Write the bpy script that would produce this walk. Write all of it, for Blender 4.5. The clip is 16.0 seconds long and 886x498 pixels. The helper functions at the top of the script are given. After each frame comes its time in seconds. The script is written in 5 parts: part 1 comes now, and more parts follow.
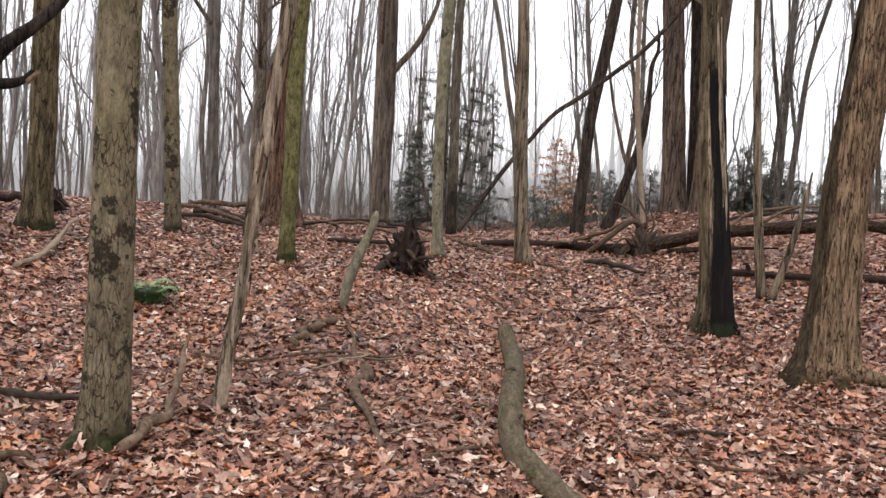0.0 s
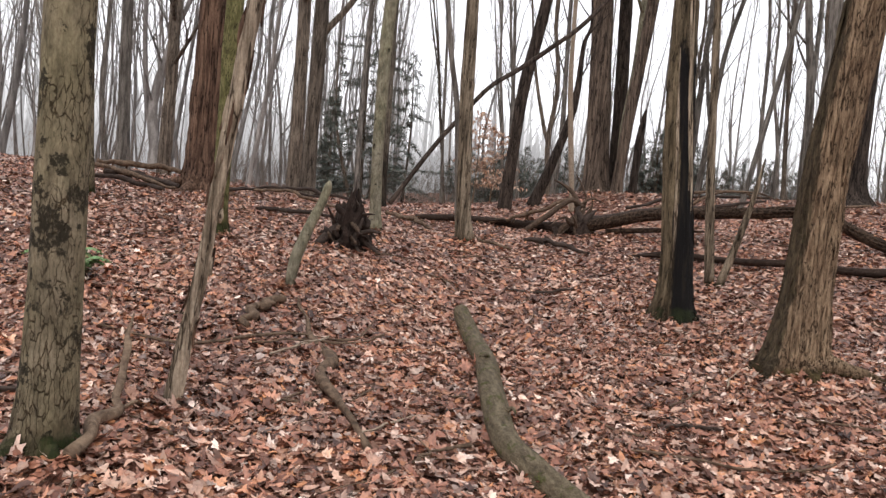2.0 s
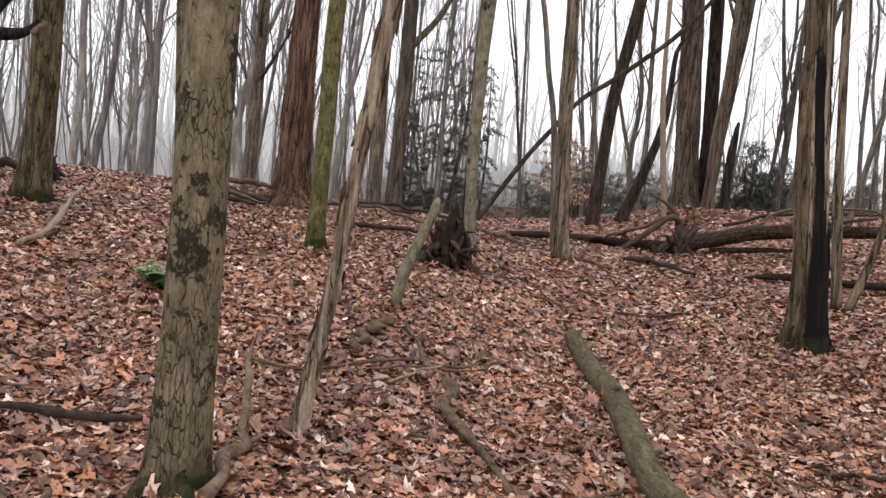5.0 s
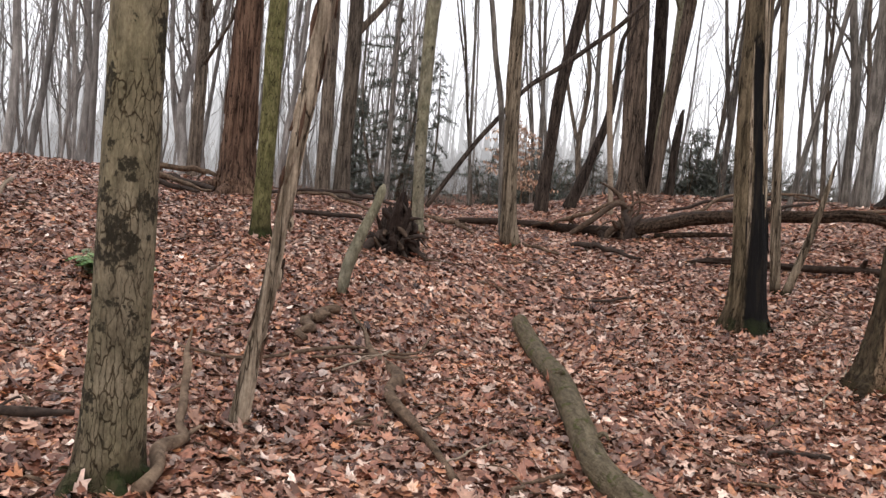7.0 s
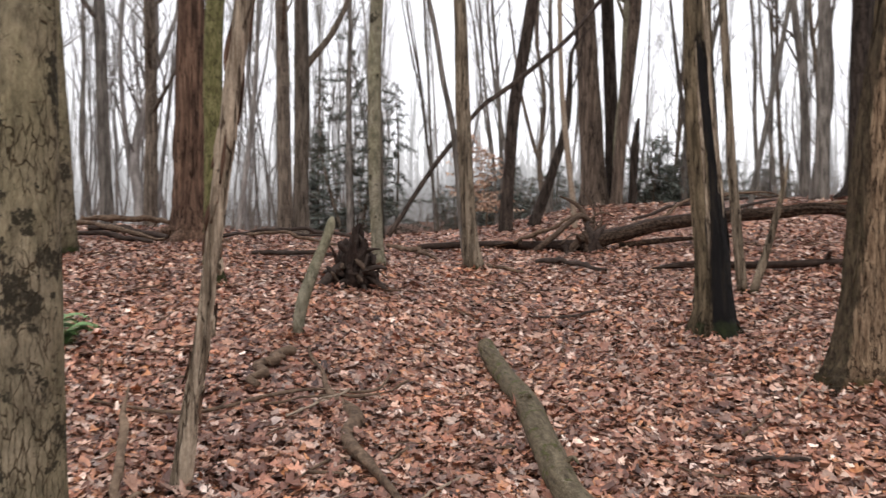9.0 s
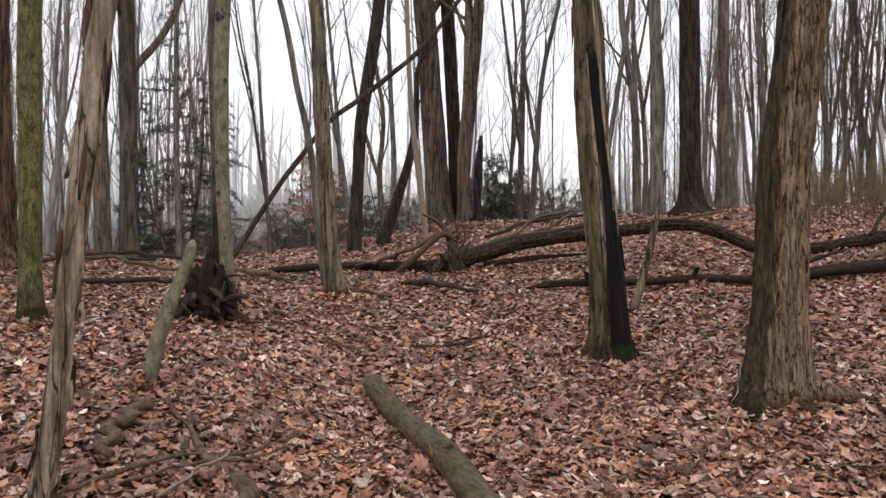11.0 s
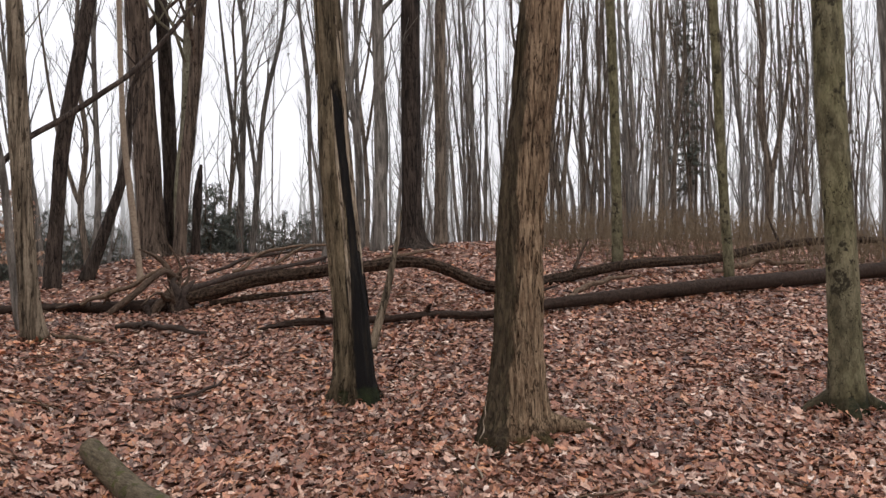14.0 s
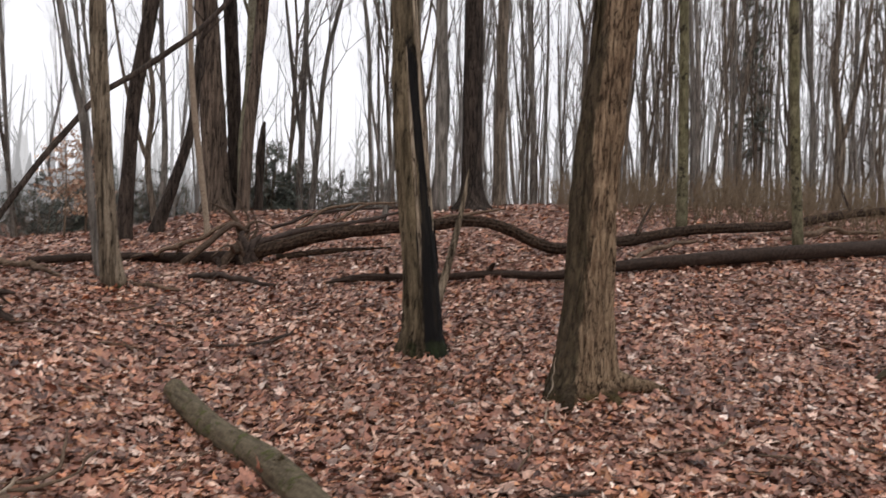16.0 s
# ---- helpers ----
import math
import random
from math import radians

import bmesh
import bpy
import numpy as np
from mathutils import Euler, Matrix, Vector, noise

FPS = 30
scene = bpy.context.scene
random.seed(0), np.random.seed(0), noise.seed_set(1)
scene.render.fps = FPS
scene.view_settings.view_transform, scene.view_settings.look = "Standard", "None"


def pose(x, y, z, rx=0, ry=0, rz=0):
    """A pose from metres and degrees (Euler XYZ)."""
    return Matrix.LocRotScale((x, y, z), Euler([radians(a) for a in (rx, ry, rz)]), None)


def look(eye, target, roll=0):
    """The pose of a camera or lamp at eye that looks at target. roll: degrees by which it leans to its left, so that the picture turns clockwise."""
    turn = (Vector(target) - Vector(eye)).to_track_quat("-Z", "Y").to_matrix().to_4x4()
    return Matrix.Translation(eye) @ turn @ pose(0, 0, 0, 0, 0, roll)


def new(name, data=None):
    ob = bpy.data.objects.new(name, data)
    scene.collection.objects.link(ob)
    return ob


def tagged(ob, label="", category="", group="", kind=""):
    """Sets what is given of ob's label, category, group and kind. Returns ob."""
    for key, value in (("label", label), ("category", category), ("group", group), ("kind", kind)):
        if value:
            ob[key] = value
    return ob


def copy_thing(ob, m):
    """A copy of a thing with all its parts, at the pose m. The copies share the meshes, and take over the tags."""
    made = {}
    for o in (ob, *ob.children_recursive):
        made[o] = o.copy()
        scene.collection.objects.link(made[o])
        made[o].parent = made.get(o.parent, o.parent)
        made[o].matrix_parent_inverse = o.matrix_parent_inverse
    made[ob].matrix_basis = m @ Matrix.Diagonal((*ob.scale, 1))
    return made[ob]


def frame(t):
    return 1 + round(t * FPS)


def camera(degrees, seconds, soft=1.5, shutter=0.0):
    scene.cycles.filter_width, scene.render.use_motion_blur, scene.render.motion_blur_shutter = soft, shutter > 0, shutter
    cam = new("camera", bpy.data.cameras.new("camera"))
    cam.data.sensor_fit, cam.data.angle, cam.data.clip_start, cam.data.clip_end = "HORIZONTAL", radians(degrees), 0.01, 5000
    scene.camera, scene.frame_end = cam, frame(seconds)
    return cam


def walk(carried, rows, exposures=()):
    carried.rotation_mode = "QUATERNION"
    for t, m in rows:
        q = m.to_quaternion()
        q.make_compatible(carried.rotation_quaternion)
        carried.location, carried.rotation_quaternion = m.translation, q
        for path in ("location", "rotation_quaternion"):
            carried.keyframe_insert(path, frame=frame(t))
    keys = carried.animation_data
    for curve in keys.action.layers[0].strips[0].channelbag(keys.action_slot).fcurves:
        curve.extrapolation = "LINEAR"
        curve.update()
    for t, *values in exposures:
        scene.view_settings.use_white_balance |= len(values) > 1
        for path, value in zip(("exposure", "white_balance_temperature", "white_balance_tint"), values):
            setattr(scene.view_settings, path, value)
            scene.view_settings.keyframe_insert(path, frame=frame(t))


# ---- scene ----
cam = camera(59.5, 16.0, soft=1.4, shutter=0.33)
PATH = [
    (0, (-0.05, 0.001, 1.543), (-0.032, 2.0, 1.474), 2.8),
    (0.5, (-0.159, 0.119, 1.537), (-0.067, 2.116, 1.491), 3.7),
    (1, (-0.401, 0.289, 1.555), (-0.162, 2.274, 1.508), 1.2),
    (1.5, (-0.468, 0.327, 1.557), (-0.235, 2.311, 1.474), 5.7),
    (2, (-0.477, 0.421, 1.536), (-0.203, 2.398, 1.41), 4.9),
    (2.5, (-0.515, 0.662, 1.518), (-0.442, 2.659, 1.438), 4.2),
    (3, (-0.568, 0.777, 1.523), (-0.658, 2.775, 1.496), 5.1),
    (3.5, (-0.685, 0.762, 1.54), (-0.716, 2.762, 1.57), 4.0),
    (4, (-0.768, 0.744, 1.539), (-0.694, 2.743, 1.501), 5.0),
    (4.5, (-0.801, 0.739, 1.541), (-0.717, 2.735, 1.457), 5.2),
    (6.8, (-0.746, 0.773, 1.535), (-0.519, 2.756, 1.402), 4.9),
    (7, (-0.747, 0.773, 1.534), (-0.518, 2.756, 1.407), 4.9),
    (7.5, (-0.731, 0.769, 1.539), (-0.504, 2.753, 1.422), 4.1),
    (8, (-0.607, 0.801, 1.561), (-0.347, 2.783, 1.519), -0.2),
    (8.5, (-0.517, 0.824, 1.548), (-0.338, 2.816, 1.518), 1.2),
    (9, (-0.588, 0.935, 1.526), (-0.296, 2.913, 1.472), -0.1),
    (9.5, (-0.747, 1.114, 1.551), (-0.197, 3.037, 1.542), -0.9),
    (9.7, (-0.768, 1.155, 1.55), (-0.194, 3.071, 1.527), 1.3),
    (11.8, (-1.007, 1.89, 1.586), (-0.191, 3.716, 1.579), -1.4),
    (12, (-1.048, 1.914, 1.6), (-0.197, 3.723, 1.566), -0.0),
    (12.5, (-1.036, 1.945, 1.623), (-0.025, 3.67, 1.647), -0.4),
    (13, (-0.99, 1.927, 1.627), (0.168, 3.558, 1.664), -0.9),
    (13.5, (-0.949, 1.915, 1.623), (0.316, 3.463, 1.67), -0.5),
    (14, (-0.922, 1.905, 1.628), (0.419, 3.388, 1.684), -1.1),
    (14.5, (-0.929, 1.899, 1.635), (0.422, 3.372, 1.699), -1.7),
    (15, (-0.934, 1.896, 1.623), (0.407, 3.377, 1.711), -0.9),
    (15.5, (-0.979, 1.914, 1.623), (0.339, 3.417, 1.675), 0.0),
    (16, (-1.048, 1.957, 1.588), (0.191, 3.526, 1.549), 0.4),
]
walk(cam, [(t, look(eye, target, roll)) for t, eye, target, roll in PATH],
     exposures=[(0, 0.24), (1.5, 0.2), (3.0, 0.2), (4.5, 0.1), (7.0, 0.12), (8, 0.15), (9.0, 0.2), (9.5, 0.08), (11.9, -0.14), (12.5, -0.12), (16, -0.15)])

# ---- world and light: an overcast winter day ----
world = bpy.data.worlds.new("overcast_sky")
scene.world = world
world.use_nodes = True
wn, wl = world.node_tree.nodes, world.node_tree.links
sky = wn.new("ShaderNodeTexSky")
sky.sky_type, sky.sun_disc = "NISHITA", False
sky.sun_elevation, sky.sun_rotation, sky.air_density, sky.dust_density = radians(38), radians(200), 1.0, 4.0
sky_gain = wn.new("ShaderNodeMix")
sky_gain.data_type, sky_gain.blend_type = "RGBA", "MULTIPLY"
sky_gain.inputs[0].default_value = 1.0
sky_gain.inputs[7].default_value = (0.1, 0.1, 0.1, 1)
cloud = wn.new("ShaderNodeMix")
cloud.data_type = "RGBA"
cloud.inputs[0].default_value = 0.93
cloud.inputs[7].default_value = (1.04, 1.03, 1.075, 1)
wl.new(sky.outputs[0], sky_gain.inputs[6])
wl.new(sky_gain.outputs[2], cloud.inputs[6])
wl.new(cloud.outputs[2], wn["Background"].inputs[0])
wn["Background"].inputs[1].default_value = 1.18

sun = new("sun", bpy.data.lights.new("sun", "SUN"))
sun.data.energy, sun.data.angle, sun.data.color = 0.7, radians(40), (1.0, 0.97, 0.93)
sun.matrix_world = look((0, 0, 30), (6, 16, 0))


# ---- materials ----
def shader(name, rough=0.85, spec=0.3):
    m = bpy.data.materials.new(name)
    m.use_nodes = True
    n, l = m.node_tree.nodes, m.node_tree.links
    b = n["Principled BSDF"]
    b.inputs["Roughness"].default_value = rough
    b.inputs["Specular IOR Level"].default_value = spec
    return m, n, l, b


def noise_node(n, l, vec, scale, detail=5.0, rough=0.6, squash=None):
    if squash:
        mp = n.new("ShaderNodeMapping")
        mp.inputs["Scale"].default_value = squash
        l.new(vec, mp.inputs[0])
        vec = mp.outputs[0]
    t = n.new("ShaderNodeTexNoise")
    t.inputs["Scale"].default_value, t.inputs["Detail"].default_value, t.inputs["Roughness"].default_value = scale, detail, rough
    l.new(vec, t.inputs["Vector"])
    return t.outputs["Fac"]


def ramp_node(n, l, fac, stops):
    r = n.new("ShaderNodeValToRGB")
    while len(r.color_ramp.elements) < len(stops):
        r.color_ramp.elements.new(0.5)
    for e, (p, c) in zip(r.color_ramp.elements, stops):
        e.position, e.color = p, (*c, 1) if len(c) == 3 else c
    l.new(fac, r.inputs[0])
    return r.outputs[0]


def mix_node(n, l, fac, a, b):
    m = n.new("ShaderNodeMix")
    m.data_type = "RGBA"
    for sock, v in ((m.inputs[0], fac), (m.inputs[6], a), (m.inputs[7], b)):
        if isinstance(v, (int, float)):
            sock.default_value = v
        elif isinstance(v, tuple):
            sock.default_value = (*v, 1)
        else:
            l.new(v, sock)
    return m.outputs[2]


def math_node(n, l, op, a, b=0.0, c=None):
    m = n.new("ShaderNodeMath")
    m.operation = op
    for sock, v in zip(m.inputs, (a, b, c)):
        if v is None:
            continue
        if isinstance(v, (int, float)):
            sock.default_value = v
        else:
            l.new(v, sock)
    return m.outputs[0]


def bump_node(n, l, b, height, strength=0.6, dist=0.02):
    k = n.new("ShaderNodeBump")
    k.inputs["Strength"].default_value, k.inputs["Distance"].default_value = strength, dist
    l.new(height, k.inputs["Height"])
    l.new(k.outputs[0], b.inputs["Normal"])


def times(n, l, a, b):
    m = n.new("ShaderNodeMix")
    m.data_type, m.blend_type = "RGBA", "MULTIPLY"
    m.inputs[0].default_value = 1.0
    l.new(a, m.inputs[6])
    l.new(b, m.inputs[7])
    return m.outputs[2]


def bark(name, dark, light, furrow=22.0, squash=0.12, moss=0.0, patches=0.0, char=False, strength=0.8, green=(0.035, 0.055, 0.012), vary=0.25, crack=0.05, seams=0.0, flank=0.0, flank_lean=0.0):
    """Bark with upright furrows. moss: how high green moss climbs, in metres. patches: dark lichen blotches. char: one burnt flank. flank: how far from the axis old dark bark begins on one side.
    crack: the width of the dark fissures between plates."""
    m, n, l, b = shader(name, 0.88, 0.2)
    tc = n.new("ShaderNodeTexCoord").outputs["Object"]
    sep = n.new("ShaderNodeSeparateXYZ")
    l.new(tc, sep.inputs[0])
    f = noise_node(n, l, tc, furrow, 6, 0.65, (1, 1, squash))
    big = noise_node(n, l, tc, 2.2, 4, 0.6)
    fine = noise_node(n, l, tc, 90, 4, 0.7, (1, 1, 0.4))
    col = ramp_node(n, l, f, [(0.30, tuple(c * 0.6 for c in dark)), (0.43, dark), (0.58, light), (0.8, tuple(min(1, c * 1.2) for c in light))])
    col = times(n, l, col, ramp_node(n, l, big, [(0.3, (0.72, 0.70, 0.68)), (0.7, (1.12, 1.1, 1.05))]))
    col = times(n, l, col, ramp_node(n, l, fine, [(0.3, (0.62, 0.6, 0.58)), (0.65, (1.12, 1.12, 1.12))]))
    info = n.new("ShaderNodeObjectInfo")
    col = times(n, l, col, ramp_node(n, l, info.outputs["Random"], [(0.0, (1 - vary, 1 - vary, 1 - vary)), (1.0, (1 + vary, 1 + vary * 0.95, 1 + vary * 0.9))]))
    height = math_node(n, l, "MULTIPLY_ADD", fine, 0.3, f)
    if crack:
        g = noise_node(n, l, tc, furrow * 0.75, 3, 0.55, (1, 1, squash * 1.2))
        gap = math_node(n, l, "ABSOLUTE", math_node(n, l, "SUBTRACT", g, 0.5))
        line = ramp_node(n, l, gap, [(crack * 0.25, (0.22, 0.2, 0.18)), (crack, (1, 1, 1))])
        col = times(n, l, col, line)
        height = math_node(n, l, "MULTIPLY_ADD", line, 0.5, height)
    if seams:
        # a net of thin upright cracks that opens and closes over the trunk
        warp = n.new("ShaderNodeTexNoise")
        warp.inputs["Scale"].default_value, warp.inputs["Detail"].default_value = 16, 4
        l.new(tc, warp.inputs["Vector"])
        net = n.new("ShaderNodeTexVoronoi")
        net.feature = "DISTANCE_TO_EDGE"
        net.inputs["Scale"].default_value = 52
        squeeze = n.new("ShaderNodeMapping")
        squeeze.inputs["Scale"].default_value = (1, 1, 0.17)
        l.new(mix_node(n, l, 0.035, tc, warp.outputs["Color"]), squeeze.inputs[0])
        l.new(squeeze.outputs[0], net.inputs["Vector"])
        gate = ramp_node(n, l, noise_node(n, l, tc, 5, 4, 0.6, (1, 1, 0.6)), [(0.46, (0.0, 0.0, 0.0)), (0.66, (1, 1, 1))])
        seam = ramp_node(n, l, math_node(n, l, "MULTIPLY_ADD", gate, seams * 1.2, net.outputs["Distance"]), [(seams * 0.25, (0.24, 0.21, 0.17)), (seams, (1, 1, 1))])
        col = times(n, l, col, seam)
        height = math_node(n, l, "MULTIPLY_ADD", seam, 0.6, height)
    if patches:
        p = ramp_node(n, l, noise_node(n, l, tc, 6.5, 7, 0.68, (1, 1, 0.85)), [(0.62 - patches * 0.05, (0, 0, 0)), (0.645 - patches * 0.05, (1, 1, 1))])
        speck = math_node(n, l, "MULTIPLY", p, ramp_node(n, l, noise_node(n, l, tc, 55, 5, 0.75, (1, 1, 0.8)), [(0.38, (0.35, 0.35, 0.35)), (0.5, (0.97, 0.97, 0.97))]))
        col = mix_node(n, l, speck, col, (0.030, 0.025, 0.016))
        algae = ramp_node(n, l, noise_node(n, l, tc, 3.1, 4, 0.6, (1, 1, 0.5)), [(0.40, (1.0, 1.0, 1.0)), (0.66, (0.96, 1.0, 0.86))])
        col = times(n, l, col, algae)
    if char:
        # the burn covers one half of the foot, ends in a point, and runs on upwards as a narrow strip
        wob = math_node(n, l, "MULTIPLY_ADD", noise_node(n, l, tc, 9, 5, 0.65, (1, 1, 0.25)), 0.10, -0.05)
        axis = math_node(n, l, "MULTIPLY_ADD", sep.outputs["Z"], 0.062, math_node(n, l, "ADD", sep.outputs["X"], wob))
        low = ramp_node(n, l, math_node(n, l, "ADD", axis, 0.5), [(0.478, (0, 0, 0)), (0.492, (1, 1, 1))])
        foot = math_node(n, l, "GREATER_THAN", math_node(n, l, "MULTIPLY_ADD", wob, 2.0, math_node(n, l, "MULTIPLY_ADD", axis, 1.6, math_node(n, l, "MULTIPLY", sep.outputs["Z"], -1.0))), -0.92)
        low = math_node(n, l, "MULTIPLY", low, foot)
        edge2 = math_node(n, l, "MULTIPLY_ADD", sep.outputs["Z"], 0.045, axis)
        strip = ramp_node(n, l, math_node(n, l, "ADD", edge2, 0.4), [(0.462, (0, 0, 0)), (0.474, (1, 1, 1))])
        strip = math_node(n, l, "MULTIPLY", strip, ramp_node(n, l, math_node(n, l, "MULTIPLY_ADD", wob, 4.0, math_node(n, l, "MULTIPLY", sep.outputs["Z"], 0.4)), [(0.86, (1, 1, 1)), (0.92, (0.25, 0.25, 0.25))]))
        fac = math_node(n, l, "MAXIMUM", low, strip)
        streak = ramp_node(n, l, noise_node(n, l, tc, 26, 4, 0.6, (1, 1, 0.1)), [(0.34, (0.78, 0.78, 0.78)), (0.5, (1, 1, 1))])
        fac = math_node(n, l, "MULTIPLY", fac, streak)
        col = mix_node(n, l, fac, col, (0.010, 0.009, 0.009))
    if flank:
        # old dark mossy bark left standing on one side, with a ragged edge
        rag = noise_node(n, l, tc, 6, 6, 0.7, (1, 1, 0.35))
        side = math_node(n, l, "MULTIPLY_ADD", rag, 0.26, math_node(n, l, "MULTIPLY_ADD", sep.outputs["Z"], -flank_lean, sep.outputs["X"]))
        fac = ramp_node(n, l, math_node(n, l, "ADD", side, 0.5), [(0.5 - flank, (1, 1, 1)), (0.53 - flank, (0, 0, 0))])
        old = ramp_node(n, l, noise_node(n, l, tc, 34, 5, 0.7, (1, 1, 0.35)), [(0.32, (0.018, 0.013, 0.009)), (0.5, (0.06, 0.046, 0.028)), (0.7, (0.12, 0.10, 0.055))])
        col = mix_node(n, l, math_node(n, l, "MULTIPLY", fac, 0.85), col, old)
    if moss:
        edge = math_node(n, l, "MULTIPLY_ADD", noise_node(n, l, tc, 7, 5, 0.65), -moss * 2.2, sep.outputs["Z"])
        fac = ramp_node(n, l, math_node(n, l, "DIVIDE", edge, moss), [(0.0, (1, 1, 1)), (0.0 + 0.35, (0, 0, 0))])
        fac = math_node(n, l, "MULTIPLY", fac, ramp_node(n, l, fine, [(0.35, (0.55, 0.55, 0.55)), (0.6, (1, 1, 1))]))
        tuft = ramp_node(n, l, noise_node(n, l, tc, 5.5, 5, 0.7, (1, 1, 0.55)), [(0.40, (0.0, 0.0, 0.0)), (0.58, (1, 1, 1))])
        fac = math_node(n, l, "MULTIPLY", fac, tuft)
        # bark grows darker towards the foot
        foot_tone = ramp_node(n, l, math_node(n, l, "DIVIDE", edge, moss * 1.6), [(-0.2, (0.42, 0.38, 0.36)), (0.9, (1, 1, 1))])
        col = times(n, l, col, foot_tone)
        shade = mix_node(n, l, noise_node(n, l, tc, 12, 3, 0.6), (0.012, 0.012, 0.008), green)
        col = mix_node(n, l, fac, col, shade)
    l.new(col, b.inputs["Base Color"])
    bump_node(n, l, b, height, strength, 0.025)
    return m


def plain(name, c1, c2, scale=20.0, rough=0.85, strength=0.5, squash=None):
    m, n, l, b = shader(name, rough, 0.2)
    tc = n.new("ShaderNodeTexCoord").outputs["Object"]
    f = noise_node(n, l, tc, scale, 6, 0.65, squash)
    l.new(ramp_node(n, l, f, [(0.3, c1), (0.7, c2)]), b.inputs["Base Color"])
    bump_node(n, l, b, f, strength, 0.02)
    return m


def leaf_material(name, stops, rough=0.5, spec=0.45, spread=(0.85, 1.1)):
    """Leaves of many hues. spread: the darkest and the lightest of them, wet or dry, as shares of the hue."""
    m, n, l, b = shader(name, rough, spec)
    geo = n.new("ShaderNodeNewGeometry")
    tc = n.new("ShaderNodeTexCoord").outputs["Object"]
    col = ramp_node(n, l, geo.outputs["Random Per Island"], stops)
    second = math_node(n, l, "FRACT", math_node(n, l, "MULTIPLY", geo.outputs["Random Per Island"], 173.31))
    wet = ramp_node(n, l, second, [(0.0, (spread[0] * 1.08, spread[0] * 0.92, spread[0] * 0.9)), (0.35, ((spread[0] + spread[1]) / 2,) * 3), (1.0, (spread[1],) * 3)])
    blot = ramp_node(n, l, noise_node(n, l, tc, 45, 4, 0.6), [(0.3, (0.6, 0.58, 0.58)), (0.65, (1.1, 1.1, 1.1))])
    drift = ramp_node(n, l, noise_node(n, l, tc, 0.9, 3, 0.6), [(0.3, (0.74, 0.70, 0.70)), (0.7, (1.18, 1.15, 1.12))])
    patch = ramp_node(n, l, noise_node(n, l, tc, 4.5, 4, 0.65), [(0.34, (0.68, 0.64, 0.66)), (0.54, (1.08, 1.08, 1.1)), (0.62, (1.1, 1.08, 1.06)), (0.72, (1.2, 1.0, 0.8))])
    for other in (wet, blot, drift, patch):
        mul = n.new("ShaderNodeMix")
        mul.data_type, mul.blend_type = "RGBA", "MULTIPLY"
        mul.inputs[0].default_value = 1.0
        l.new(col, mul.inputs[6])
        l.new(other, mul.inputs[7])
        col = mul.outputs[2]
    l.new(col, b.inputs["Base Color"])
    bump_node(n, l, b, noise_node(n, l, tc, 120, 3, 0.6), 0.35, 0.004)
    return m


BARK_SMOOTH = bark("smooth_grey_bark", (0.20, 0.17, 0.118), (0.30, 0.256, 0.182), 26, 0.35, moss=0.10, patches=1.6, strength=0.6, vary=0.03, crack=0.0, seams=0.08, green=(0.036, 0.052, 0.012))
BARK_DEAD = bark("weathered_dead_wood", (0.22, 0.175, 0.128), (0.54, 0.45, 0.35), 24, 0.09, moss=0.05, vary=0.03, crack=0.026)
BARK_WEATHERED = bark("weathered_grey_bark", (0.145, 0.116, 0.084), (0.36, 0.298, 0.225), 24, 0.08, moss=0.06, vary=0.03, crack=0.03)
BARK_MOSSY = bark("mossy_bark", (0.145, 0.142, 0.058), (0.25, 0.238, 0.112), 30, 0.3, moss=0.14, vary=0.03, green=(0.045, 0.06, 0.014), crack=0.02)
BARK_OLIVE = bark("olive_brown_furrowed_bark", (0.115, 0.094, 0.054), (0.25, 0.208, 0.128), 24, 0.14, moss=0.08, vary=0.03, crack=0.03)
BARK_RED = bark("red_brown_bark", (0.11, 0.064, 0.045), (0.25, 0.158, 0.112), 20, 0.07, strength=1.0, vary=0.03, crack=0.025)
BARK_PALE = bark("pale_bark", (0.205, 0.19, 0.145), (0.335, 0.312, 0.245), 24, 0.4, moss=0.06, patches=0.5, strength=0.4, vary=0.03, crack=0.0)
BARK_OAK = bark("furrowed_brown_bark", (0.22, 0.15, 0.096), (0.45, 0.33, 0.222), 40, 0.12, moss=0.06, strength=1.0, vary=0.03, crack=0.028, green=(0.12, 0.088, 0.03), flank=-0.06, flank_lean=0.08)
BARK_BURNT = bark("half_burnt_bark", (0.10, 0.078, 0.048), (0.25, 0.20, 0.132), 26, 0.1, moss=0.10, char=True, vary=0.03, crack=0.02, green=(0.03, 0.042, 0.012))
BARK_RIGHT = bark("grey_green_bark", (0.13, 0.118, 0.074), (0.225, 0.205, 0.135), 18, 0.35, moss=0.11, patches=1.1, strength=0.4, vary=0.03, crack=0.01, green=(0.020, 0.024, 0.008))
BARK_BROWN = bark("brown_bark", (0.125, 0.103, 0.085), (0.26, 0.218, 0.18), 22, 0.10, crack=0.02)
BARK_MOUND = bark("red_grey_furrowed_bark", (0.11, 0.083, 0.067), (0.235, 0.182, 0.145), 16, 0.07, strength=1.0, vary=0.05, crack=0.03)
BARK_DARK = bark("dark_wet_bark", (0.045, 0.034, 0.029), (0.11, 0.085, 0.071), 20, 0.12, crack=0.03)
BARK_BLACK = bark("black_wet_bark", (0.022, 0.017, 0.014), (0.066, 0.052, 0.043), 20, 0.12, crack=0.03)
